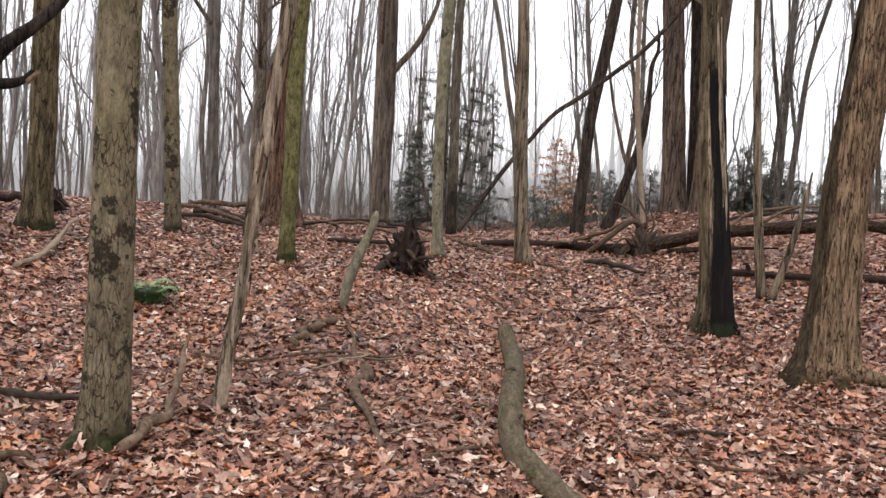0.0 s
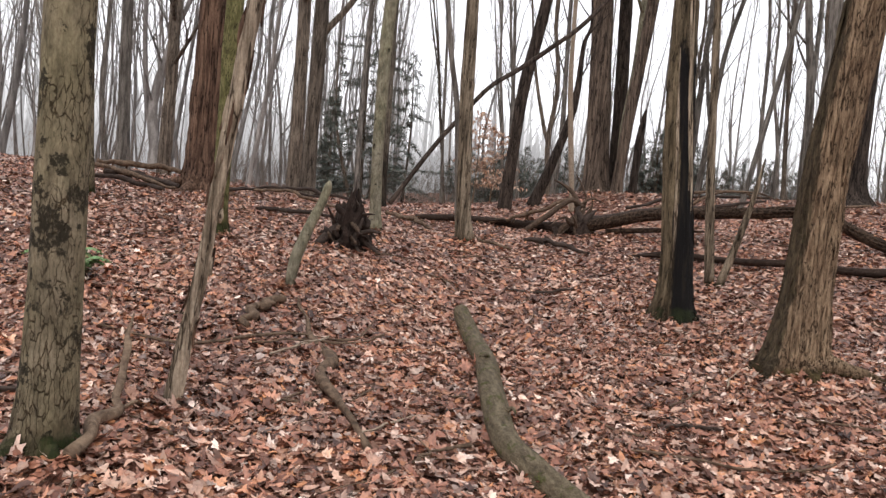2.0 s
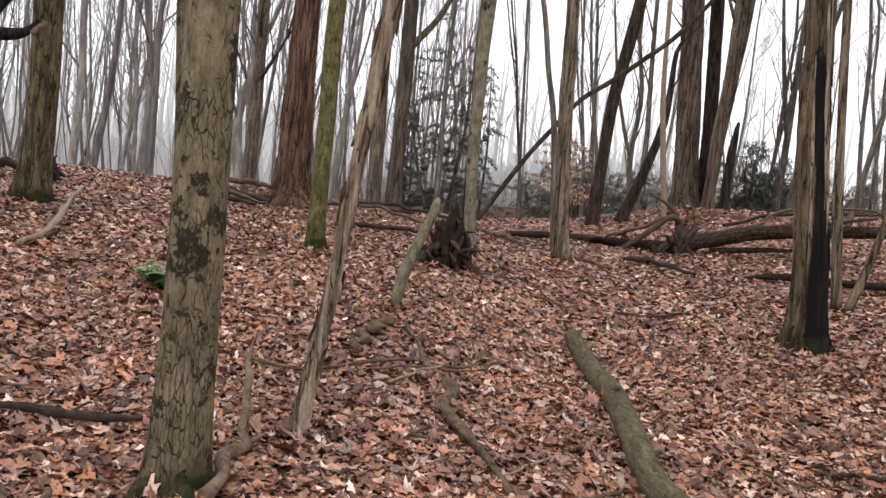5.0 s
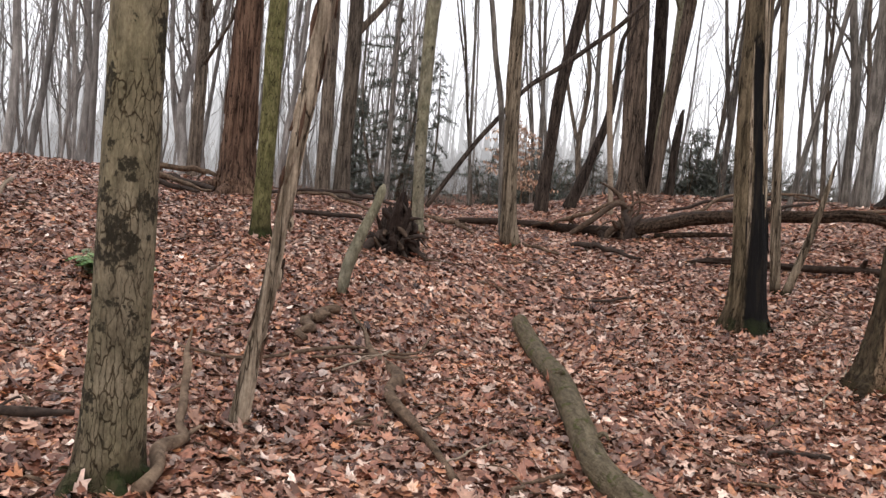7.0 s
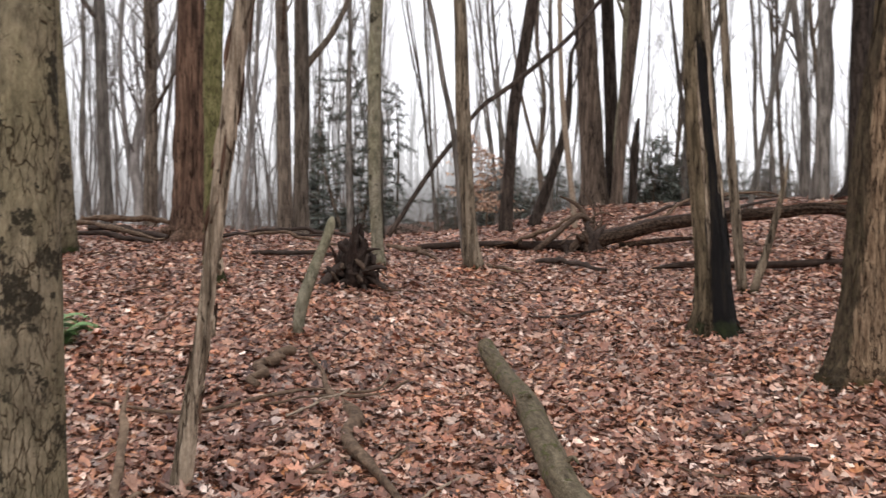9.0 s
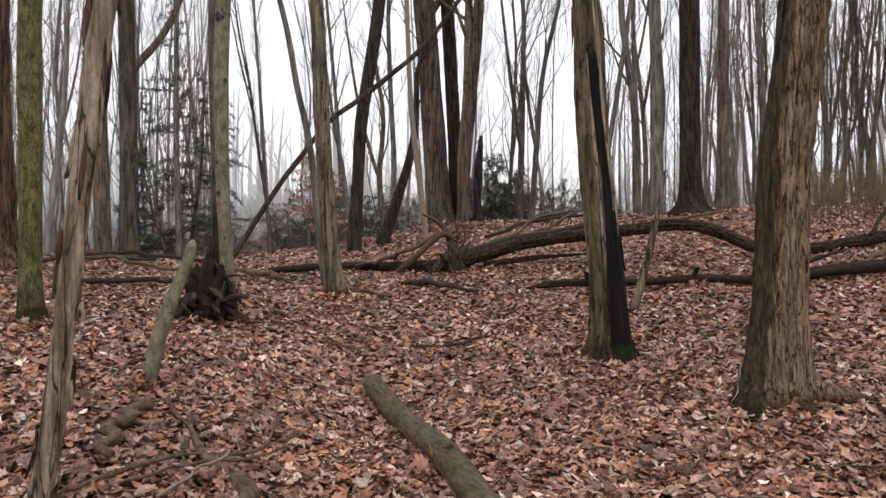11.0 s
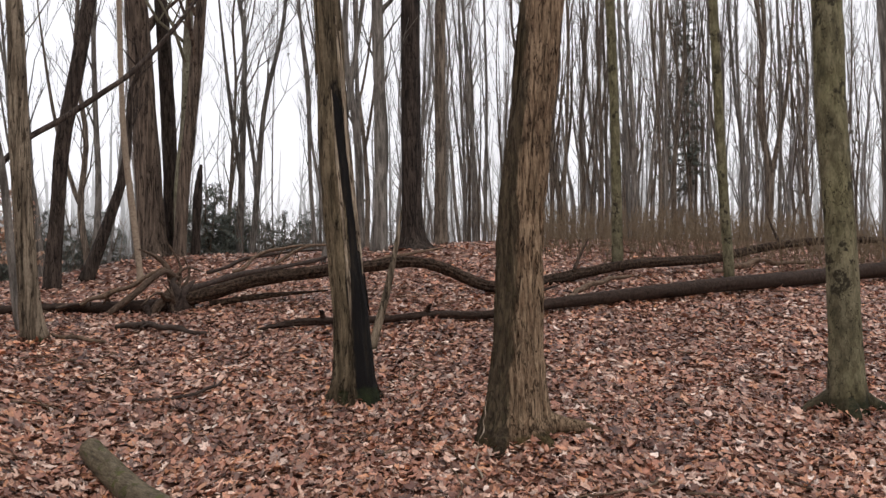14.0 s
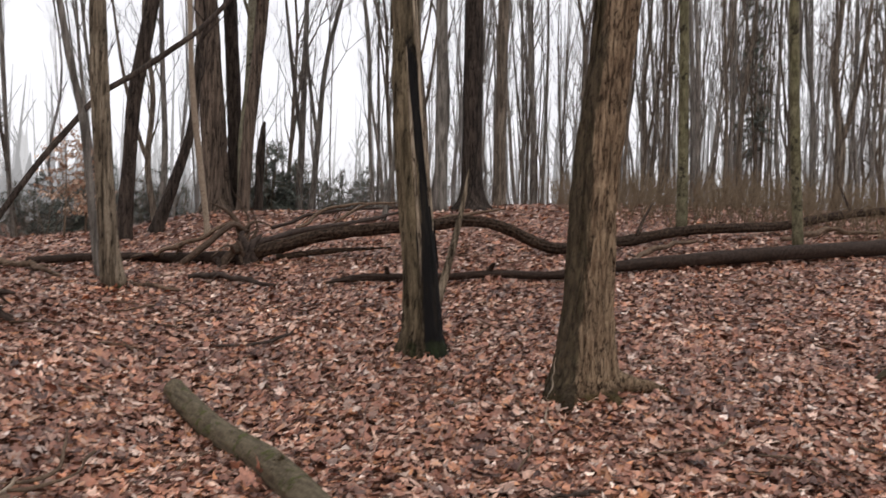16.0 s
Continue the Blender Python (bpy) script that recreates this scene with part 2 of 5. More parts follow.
BARK_SCORCHED = bark("scorched_grey_bark", (0.13, 0.112, 0.09), (0.24, 0.21, 0.17), 24, 0.15, moss=0.55, green=(0.012, 0.011, 0.010), vary=0.03, crack=0.015)
BARK_FAR = bark("grey_woodland_bark", (0.13, 0.12, 0.11), (0.29, 0.27, 0.25), 20, 0.13, strength=0.6, vary=0.3, crack=0.0)
# Bark for distant trees: the haze before them is put into its colour.
BARK_MIST = bark("haze_paled_bark", (0.22, 0.21, 0.205), (0.36, 0.345, 0.34), 8, 0.15, strength=0.2, vary=0.3, crack=0.0)
WOOD_STICK = plain("grey_brown_stick", (0.045, 0.029, 0.02), (0.235, 0.16, 0.108), 24, strength=0.9)
WOOD_TAN = plain("tan_broken_wood", (0.075, 0.047, 0.032), (0.33, 0.235, 0.16), 18, strength=0.9)
WOOD_ROOT = plain("brown_torn_root", (0.045, 0.03, 0.022), (0.16, 0.11, 0.078), 30, strength=0.9)
WOOD_PALE = plain("bleached_stick", (0.22, 0.16, 0.11), (0.42, 0.34, 0.26), 30)
WOOD_DARK = plain("wet_dark_wood", (0.022, 0.016, 0.013), (0.085, 0.06, 0.048), 24)
LOG_BARK = bark("fallen_log_bark", (0.026, 0.017, 0.012), (0.098, 0.065, 0.046), 30, 1.0, strength=0.9, vary=0.03, crack=0.0)
LOG_WET = plain("wet_black_log", (0.013, 0.008, 0.006), (0.062, 0.039, 0.028), 26, rough=0.8, strength=0.8)


def limb_bark():
    """Grey-brown limb with fine cracks along it, pale scars and cushions of moss."""
    m, n, l, b = shader("mossy_fallen_limb_bark", 0.8, 0.3)
    tc = n.new("ShaderNodeTexCoord").outputs["Object"]
    grain = noise_node(n, l, tc, 26, 6, 0.7, (1.6, 0.25, 1.6))
    spot = noise_node(n, l, tc, 60, 5, 0.7)
    col = ramp_node(n, l, grain, [(0.32, (0.05, 0.037, 0.023)), (0.48, (0.13, 0.101, 0.062)), (0.68, (0.205, 0.166, 0.106))])
    col = times(n, l, col, ramp_node(n, l, spot, [(0.32, (0.6, 0.58, 0.56)), (0.62, (1.1, 1.1, 1.1))]))
    scar = ramp_node(n, l, noise_node(n, l, tc, 17, 5, 0.65, (1, 0.5, 1)), [(0.64, (0, 0, 0)), (0.68, (1, 1, 1))])
    col = mix_node(n, l, math_node(n, l, "MULTIPLY", scar, 0.7), col, (0.26, 0.22, 0.16))
    cushion = ramp_node(n, l, noise_node(n, l, tc, 11, 6, 0.7), [(0.55, (0, 0, 0)), (0.61, (1, 1, 1))])
    tuft = ramp_node(n, l, noise_node(n, l, tc, 80, 4, 0.7), [(0.3, (0.035, 0.04, 0.010)), (0.7, (0.125, 0.13, 0.03))])
    col = mix_node(n, l, math_node(n, l, "MULTIPLY", cushion, 0.9), col, tuft)
    l.new(col, b.inputs["Base Color"])
    bump_node(n, l, b, math_node(n, l, "MULTIPLY_ADD", cushion, 0.8, math_node(n, l, "MULTIPLY_ADD", spot, 0.4, grain)), 0.7, 0.02)
    return m


LOG_NEAR = limb_bark()
SOIL_ROOT = plain("dark_root_soil", (0.014, 0.010, 0.008), (0.06, 0.04, 0.032), 14, strength=1.0)
# Dark green needles, lightened in colour for the mist in front of the firs.
NEEDLES = leaf_material("haze_lightened_needles", [(0.0, (0.10, 0.132, 0.112)), (0.5, (0.165, 0.20, 0.17)), (1.0, (0.25, 0.29, 0.25))], 0.6, 0.3)
LITTER = leaf_material("fallen_brown_leaves", [
    (0.0, (0.125, 0.054, 0.034)), (0.16, (0.285, 0.124, 0.078)), (0.34, (0.45, 0.208, 0.131)), (0.5, (0.55, 0.28, 0.18)),
    (0.6, (0.54, 0.242, 0.104)), (0.68, (0.53, 0.325, 0.235)), (0.82, (0.65, 0.425, 0.312)), (0.94, (0.77, 0.575, 0.455)), (1.0, (0.90, 0.76, 0.65))], 0.36, 0.55, spread=(0.24, 1.32))
BEECH_LEAF = leaf_material("dry_orange_leaves", [(0.0, (0.56, 0.38, 0.25)), (1.0, (0.78, 0.61, 0.45))])
FERN_LEAF = leaf_material("green_fern_leaf", [(0.0, (0.14, 0.29, 0.10)), (1.0, (0.30, 0.48, 0.20))], 0.45)
BRUSH_TAN = plain("tan_dry_stems", (0.13, 0.095, 0.06), (0.30, 0.225, 0.15), 20)
TWIG = plain("brown_twigs", (0.12, 0.085, 0.06), (0.26, 0.19, 0.135), 20)


def soil_material():
    m, n, l, b = shader("leaf_mould", 0.85, 0.12)
    tc = n.new("ShaderNodeTexCoord").outputs["Object"]
    v = n.new("ShaderNodeTexVoronoi")
    v.inputs["Scale"].default_value = 11
    warp = n.new("ShaderNodeTexNoise")
    warp.inputs["Scale"].default_value = 14
    l.new(tc, warp.inputs["Vector"])
    l.new(mix_node(n, l, 0.12, tc, warp.outputs["Color"]), v.inputs["Vector"])
    sep = n.new("ShaderNodeSeparateColor")
    l.new(v.outputs["Color"], sep.inputs[0])
    col = ramp_node(n, l, sep.outputs[0], [(0.0, (0.055, 0.023, 0.016)), (0.35, (0.14, 0.062, 0.042)), (0.7, (0.26, 0.13, 0.09)), (1.0, (0.38, 0.225, 0.165))])
    grit = ramp_node(n, l, noise_node(n, l, tc, 60, 5, 0.7), [(0.3, (0.5, 0.47, 0.46)), (0.7, (1.1, 1.1, 1.1))])
    mul = n.new("ShaderNodeMix")
    mul.data_type, mul.blend_type = "RGBA", "MULTIPLY"
    mul.inputs[0].default_value = 1.0
    l.new(col, mul.inputs[6])
    l.new(grit, mul.inputs[7])
    l.new(mul.outputs[2], b.inputs["Base Color"])
    bump_node(n, l, b, math_node(n, l, "MULTIPLY_ADD", v.outputs["Distance"], -1.0, noise_node(n, l, tc, 30, 4)), 0.8, 0.03)
    return m


SOIL = soil_material()


# ---- ground ----
def ground_grid(x, y):
    """Height of the forest floor: a bank that rises ahead of the path, with a mound and shallow hollows."""
    reach = np.where(x < 0, 5.0, 8.0)
    across = reach * np.tanh(x / reach)
    along = 10 * np.tanh((y - 7) / 10)
    z = 0.2122 + 1.0332 / (1 + np.exp(-np.clip((y - 7.0) / 1.8, -40, 40))) - 0.0212 * across + 0.0185 * across**2 + 0.0016 * across * along
    z = z + 0.1555 * np.exp(-((x - 9) ** 2 / 40 + (y - 14) ** 2 / 60))
    for cx, cy, s, h in ((-0.5, 7.2, 1.1, 0.1135), (0.6, 6.3, 0.9, -0.1843), (1.8, 9.0, 1.3, -0.0754), (-1.0, 14.0, 3.0, 0.147), (2.6, 5.2, 1.0, 0.0529), (5.0, 17.2, 2.2, 0.3)):
        z = z + h * np.exp(-((x - cx) ** 2 + (y - cy) ** 2) / s**2)
    far = np.hypot(x, y - 8)
    return z + 0.9 * np.clip((far - 30) / 60, 0, 1) ** 2 * np.sin(x * 0.05 + 1) + 0.012 * np.sin(x * 5.1 + y * 2.3) + 0.010 * np.sin(y * 6.3 - x * 3.7)


def ground_z(x, y):
    return float(ground_grid(np.array([x], float), np.array([y], float))[0])


def mesh_from(name, verts, faces, material, smooth=True):
    me = bpy.data.meshes.new(name)
    me.from_pydata(verts, [], faces)
    me.materials.append(material)
    if smooth:
        me.polygons.foreach_set("use_smooth", [True] * len(me.polygons))
    me.update()
    return me


def build_ground():
    u = np.linspace(-1, 1, 221)
    s = 13 * u + 187 * u**7
    gx, gy = np.meshgrid(s, s + 7)
    z = ground_grid(gx, gy)
    verts = np.stack([gx.ravel(), gy.ravel(), z.ravel()], 1)
    k = len(u)
    i = (np.arange(k - 1)[:, None] * k + np.arange(k - 1)[None]).ravel()
    faces = np.stack([i, i + 1, i + k + 1, i + k], 1)
    ob = new("ground", mesh_from("ground", verts.tolist(), faces.tolist(), SOIL))
    return tagged(ob, "brown leaf-covered forest floor rising to a low bank", "ground", kind="structure")


build_ground()


# ---- tubes: trunks, limbs and sticks ----
def spline(points, count):
    """A smooth line through (x, y, z, r) points, evenly sampled in each span."""
    p = np.array(points, float)
    p = np.vstack([2 * p[0] - p[1], p, 2 * p[-1] - p[-2]])
    spans = len(p) - 3
    out = []
    for k in range(count):
        f = k / (count - 1) * spans
        i = min(int(f), spans - 1)
        t = f - i
        a, b, c, d = p[i : i + 4]
        out.append(0.5 * (2 * b + (c - a) * t + (2 * a - 5 * b + 4 * c - d) * t * t + (3 * b - a - 3 * c + d) * t**3))
    out = np.array(out)
    out[:, 3] = np.maximum(out[:, 3], 0.0015)
    return out


def tube(points, sides=8, rings=12, ridge=0.0, lobes=0.0, knots=0.0, seed=0.0, cap=True):
    """Vertices and faces of a tapered tube. ridge: bark relief in metres; lobes: swelling of root spurs near the base; knots: bulges."""
    line = spline(points, rings)
    pos, rad = line[:, :3], line[:, 3]
    tan = np.gradient(pos, axis=0)
    tan /= np.linalg.norm(tan, axis=1)[:, None] + 1e-9
    ref = np.array([0, 1, 0]) if abs(tan[0][2]) > 0.7 else np.array([0, 0, 1])
    verts, faces = [], []
    ang = np.linspace(0, 2 * math.pi, sides, endpoint=False)
    run = 0.0
    for k in range(rings):
        a = np.cross(ref, tan[k])
        a /= np.linalg.norm(a) + 1e-9
        b = np.cross(tan[k], a)
        if k:
            run += np.linalg.norm(pos[k] - pos[k - 1])
        for q in ang:
            r = rad[k]
            if ridge:
                cq, sq = math.cos(q), math.sin(q)
                v = noise.noise(Vector((cq * rad[k] * 42 + seed, sq * rad[k] * 42, run * 2.4 + seed)))
                w = noise.noise(Vector((cq * rad[k] * 95, sq * rad[k] * 95 + seed, run * 6.0)))
                r += ridge * (0.25 - abs(v) * 2.0 + 0.5 * w)
                r += rad[k] * 0.07 * noise.noise(Vector((cq * 1.3 + seed, sq * 1.3, run * 1.1)))
            if lobes:
                r += lobes * math.exp(-run / 0.16) * max(0.0, math.sin(q * 2.5 + seed) ** 3 + 0.6 * math.sin(q * 4 + seed * 2))
            if knots:
                r += knots * max(0.0, noise.noise(Vector((math.cos(q) * 1.7, math.sin(q) * 1.7, run * 3.0 + seed))) - 0.35) * 3
            verts.append(tuple(pos[k] + r * (math.cos(q) * a + math.sin(q) * b)))
    for k in range(rings - 1):
        for i in range(sides):
            j = (i + 1) % sides
            faces.append((k * sides + i, k * sides + j, (k + 1) * sides + j, (k + 1) * sides + i))
    if cap:
        faces.append(tuple(range(sides - 1, -1, -1)))
        faces.append(tuple((rings - 1) * sides + i for i in range(sides)))
    return verts, faces


def join(pieces):
    verts, faces = [], []
    for v, f in pieces:
        k = len(verts)
        verts += v
        faces += [tuple(i + k for i in q) for q in f]
    return verts, faces


def child(name, pieces, material, parent, label="", smooth=True):
    v, f = join(pieces)
    ob = new(name, mesh_from(name, v, f, material, smooth))
    ob.parent = parent
    return tagged(ob, label)


def branch_system(rng, trunk_points, first, count, reach, thick, depth=2, sides=4, rise=0.9, thin=0.003):
    """Bare limbs that fork into twigs, from the trunk's line upwards of the height first."""
    pieces = []
    line = spline(trunk_points, 60)
    usable = [q for q in line if q[2] >= first]
    if not usable:
        return pieces

    def grow(p, way, length, r, level):
        pts, d, at = [(*p, r)], Vector(way), Vector(p)
        for k in range(3):
            d = (d + Vector((rng.uniform(-0.28, 0.28), rng.uniform(-0.28, 0.28), rng.uniform(-0.05, 0.28)))).normalized()
            at = at + d * length / 3
            pts.append((*at, max(thin, r * (0.72, 0.45, 0.16)[k])))
        pieces.append(tube(pts, sides if level else sides + 1, 4 if level < depth else 2, cap=False))
        if level < depth:
            for k in range(rng.randint(3, 4)):
                q = pts[rng.choice((1, 1, 2, 2, 3))]
                turn = Vector((rng.uniform(-1, 1), rng.uniform(-1, 1), rng.uniform(0.0, 0.9))).normalized()
                grow(q[:3], (d * 0.8 + turn * 0.8).normalized(), length * rng.uniform(0.4, 0.65), r * 0.42, level + 1)

    for k in range(count):
        q = usable[int(len(usable) * (k + rng.random()) / count * 0.98)]
        a = rng.uniform(0, 2 * math.pi)
        way = Vector((math.cos(a), math.sin(a), rise * rng.uniform(0.6, 1.5))).normalized()
        share = 1 - 0.5 * k / count
        grow(q[:3], way, reach * share * rng.uniform(0.7, 1.2), min(thick * share, q[3] * 0.7), 0)
    return pieces


TREE_NO = [0]


def tree(x, y, az, points, material, label, name="tree", category="tree", top=11.0, sides=24, rings=90, ridge=0.006, lobes=0.03, first=4.5, limbs=7, reach=2.6, crown=True, drift=None, group="", roots=(), side_limbs=(), girth=0.87):
    """A bare tree. points: (offset across the line of sight, height, radius) from the base; az: the compass of that offset."""
    TREE_NO[0] += 1
    rng = random.Random(100 + TREE_NO[0])
    root = new(name)
    root.matrix_world = pose(x, y, ground_z(x, y) - 0.04, 0, 0, az)
    tagged(root, label, category, group)
    pts = [(o, 0.0, h + 0.04, r * girth) for o, h, r in points]
    o, _, h, r = pts[-1]
    o0, _, h0, r0 = pts[-2]
    lean = (o - o0) / max(h - h0, 0.1) if drift is None else drift
    lean = max(-0.25, min(0.25, lean))
    near = len(pts)
    if top > h + 0.5:
        for k in (1, 2, 3):
            f = k / 3
            pts.append((o + lean * (top - h) * f + rng.uniform(-0.1, 0.1), rng.uniform(-0.15, 0.15) * k, h + (top - h) * f, r * (1 - 0.8 * f)))
    child("trunk", [tube(pts, sides, rings, ridge, lobes, seed=TREE_NO[0] * 3.7)], material, root)
    for ang, far, thick in roots:
        a = radians(ang)
        line = []
        for f, up, q in ((0.25, 0.10, 1.0), (0.5, 0.05, 0.9), (0.8, 0.02, 0.6), (1.1, -0.04, 0.25)):
            lx, ly = math.cos(a + f * 0.3) * far * f, math.sin(a + f * 0.3) * far * f
            w = root.matrix_world @ Vector((lx, ly, 0))
            line.append((lx, ly, ground_z(w.x, w.y) - root.matrix_world.translation.z + up, thick * q))
        child("root", [tube(line, 14, 24, ridge * 0.6, seed=ang)], material, root)
    for limb in side_limbs:
        child("limb", [tube([(a, b, c + 0.04, q) for a, b, c, q in limb], 12, 24, 0.004)], material, root)
    if crown and top > h + 0.5:
        pieces = branch_system(rng, pts, first, limbs, reach, r * 0.5)
        if pieces:
            child("crown", pieces, material, root)
    return root


def bark_strips(root, points, girth, count, seed, material, low=0.0, high=2.6, size=(0.005, 0.011)):
    """Long loose strings of bark that run up a trunk and stand a little proud of it."""
    rng = random.Random(seed)
    line = spline([(o, 0.0, h + 0.04, r * girth) for o, h, r in points], 160)
    for k in range(count):
        i = rng.randint(0, 150)
        while not low <= line[i][2] <= high:
            i = rng.randint(0, 150)
        steps = rng.randint(8, 22)
        a, q, lift, pts = rng.uniform(0, 2 * math.pi), rng.uniform(*size), rng.uniform(-0.004, 0.006), []
        for j in range(5):
            c = line[min(159, i + steps * j // 4)]
            a += rng.uniform(-0.11, 0.11)
            d = c[3] + lift + (0.008 if j in (0, 4) and rng.random() < 0.3 else 0.0)
            pts.append((c[0] + math.cos(a) * d, c[1] + math.sin(a) * d, c[2], q * (0.3, 0.9, 1.0, 0.8, 0.25)[j]))
        child("bark_strip", [tube(pts, 5, 12, 0.002, seed=k)], material, root)


# ---- the trees beside the path ----
tree(-1.55, 3.55, 18, [(0, -0.02, 0.155), (0.01, 0.12, 0.122), (0.02, 0.5, 0.106), (0.02, 1.0, 0.103), (0.02, 1.7, 0.099), (0.02, 2.1, 0.097)], BARK_SMOOTH,
     "grey-brown tree trunk with dark lichen patches and a mossy foot", sides=56, rings=170, ridge=0.0035, lobes=0.03, girth=0.95, roots=((-150, 0.22, 0.055), (-30, 0.2, 0.05), (-85, 0.2, 0.04), (120, 0.22, 0.05)))
snag = tree(-1.19, 4.17, 10, [(0, -0.02, 0.05), (0.04, 0.32, 0.049), (0.09, 0.62, 0.046), (0.12, 0.86, 0.042), (0.18, 1.33, 0.05), (0.25, 1.89, 0.05), (0.31, 2.3, 0.046)], BARK_DEAD,
     "thin leaning dead tree with peeling pale wood", "dead_tree", top=5.0, sides=32, rings=110, ridge=0.006, lobes=0.015, limbs=3, first=3.2, reach=1.0, girth=0.74)
strip_rng = random.Random(8)
SNAG_LINE = ((0, 0.0), (0.04, 0.32), (0.09, 0.62), (0.12, 0.86), (0.18, 1.33), (0.25, 1.89), (0.31, 2.3))
for k in range(26):
    # loose plates of bark that stand off the bare wood
    h = strip_rng.uniform(0.25, 2.2)
    lo = max(q for q in SNAG_LINE if q[1] <= h)
    hi = min((q for q in SNAG_LINE if q[1] > h), key=lambda q: q[1])
    ox = lo[0] + (hi[0] - lo[0]) * (h - lo[1]) / (hi[1] - lo[1])
    a, tall, wide = strip_rng.uniform(0, 2 * math.pi), strip_rng.uniform(0.07, 0.24), strip_rng.uniform(0.012, 0.028)
    slope, lift = (hi[0] - lo[0]) / (hi[1] - lo[1]), strip_rng.uniform(0.0, 0.016)
    line = []
    for f, q, out in ((0, 0.35, lift), (0.35, 1.0, 0.002), (0.7, 0.9, 0.0), (1.0, 0.3, lift * 0.7)):
        y2 = (f - 0.5) * tall
        d = 0.036 + out
        line.append((ox + slope * y2 + math.cos(a) * d, math.sin(a) * d, h + 0.04 + y2, wide * q * 0.55))
    child("bark_plate", [tube(line, 7, 9, 0.004, seed=k)], BARK_RED if k % 3 else BARK_DEAD, snag)
tree(-1.645, 8.29, 7, [(0, -0.02, 0.13), (0.0, 0.2, 0.10), (0.01, 0.67, 0.094), (0.02, 1.47, 0.098), (0.03, 2.26, 0.098)], BARK_MOSSY, "slender tree trunk coated in yellow-green moss", ridge=0.003, lobes=0.04, sides=32)
RED_TREE_LINE = [(0, -0.02, 0.40), (-0.02, 0.3, 0.31), (-0.03, 0.72, 0.266), (-0.02, 1.48, 0.235), (-0.01, 2.62, 0.206)]
red_tree = tree(-2.38, 11.69, 9, RED_TREE_LINE, BARK_RED, "large red-brown tree with stringy furrowed bark and spreading roots", ridge=0.018, lobes=0.10, sides=64, rings=120, top=14, roots=((185, 0.95, 0.09), (-130, 0.7, 0.10), (-40, 0.6, 0.08)))
bark_strips(red_tree, RED_TREE_LINE, 0.87, 60, 43, BARK_RED, 0.05, 2.6, (0.008, 0.018))
tree(-0.02, 9.75, -5, [(0, -0.02, 0.10), (-0.02, 0.3, 0.08), (-0.05, 1.08, 0.079), (-0.05, 2.06, 0.086), (-0.03, 2.7, 0.088)], BARK_PALE, "slim pale grey tree with dark knots", ridge=0.002, lobes=0.03)
tree(0.19, 13.0, -4, [(0, -0.02, 0.12), (-0.01, 0.3, 0.098), (-0.02, 1.4, 0.092), (-0.04, 2.9, 0.086)], BARK_SCORCHED, "grey tree with a scorched black foot behind a pale one", sides=24, rings=60, ridge=0.005, lobes=0.03, top=11)
tree(1.05, 9.6, -11, [(0, -0.02, 0.125), (-0.04, 0.3, 0.104), (-0.08, 0.9, 0.096), (-0.13, 1.87, 0.098), (-0.15, 2.83, 0.084)], BARK_WEATHERED, "weathered grey tree with long cracks in its bark", ridge=0.009, lobes=0.03, sides=36, top=9)
tree(1.06, 10.1, -11, [(0, -0.02, 0.05), (-0.05, 0.3, 0.046), (-0.16, 1.53, 0.042), (-0.29, 2.21, 0.039), (-0.4, 2.88, 0.036)], BARK_FAR, "thin pale sapling curving behind a weathered trunk", "sapling", sides=12, rings=40, ridge=0.002, lobes=0.01, top=7)
tree(2.60, 14.8, -13, [(0, -0.02, 0.15), (0.09, 1.22, 0.122), (0.18, 2.33, 0.125), (0.44, 3.83, 0.125)], BARK_DARK, "dark wet tree leaning over the bank", ridge=0.005, lobes=0.03)
tree(3.31, 15.48, -15, [(0, -0.02, 0.14), (0.32, 0.88, 0.111), (0.58, 1.71, 0.09), (0.68, 2.36, 0.075), (0.72, 3.2, 0.05)], BARK_DARK, "short dark leaning dead trunk on the bank", "dead_tree", top=4.2, ridge=0.004, lobes=0.02, limbs=4, first=2.2, reach=1.2)
tree(3.67, 14.06, -21, [(0.02, -0.02, 0.065), (0.0, 0.32, 0.057), (-0.09, 1.13, 0.057), (-0.19, 2.1, 0.056), (-0.23, 2.8, 0.048), (-0.26, 4.58, 0.045)], WOOD_PALE, "thin bleached dead pole standing on the bank", "dead_tree", top=6, ridge=0.004, lobes=0.01, sides=14, rings=50, limbs=3, reach=0.9)
tree(5.30, 17.6, -20, [(0, -0.02, 0.40), (-0.03, 0.6, 0.32), (-0.12, 2.4, 0.285), (-0.28, 5.0, 0.265)], BARK_MOUND, "thick brown tree in a cluster on the mound", ridge=0.014, lobes=0.12, sides=40, top=16, limbs=9, reach=3.5)
tree(5.85, 17.9, -21, [(0, -0.02, 0.20), (-0.06, 2.2, 0.175), (-0.16, 4.7, 0.165)], BARK_DARK, "dark trunk pressed against a thicker tree", ridge=0.01, lobes=0.06, top=15)
tree(5.50, 16.8, -21, [(0, -0.02, 0.16), (0.02, 0.4, 0.14), (0.13, 1.8, 0.145), (0.25, 2.86, 0.138), (0.40, 4.37, 0.135)], BARK_MOUND, "crooked tree leaning out of a cluster", ridge=0.006, lobes=0.03, top=13, first=3.2)
tree(5.72, 17.35, -21, [(0, -0.02, 0.13), (0.0, 0.5, 0.105), (0.03, 1.6, 0.11), (0.16, 2.9, 0.105), (0.22, 4.6, 0.10)], BARK_PALE, "pale stem with bare wood rising out of a cluster", ridge=0.006, lobes=0.04, top=13, first=3.2)
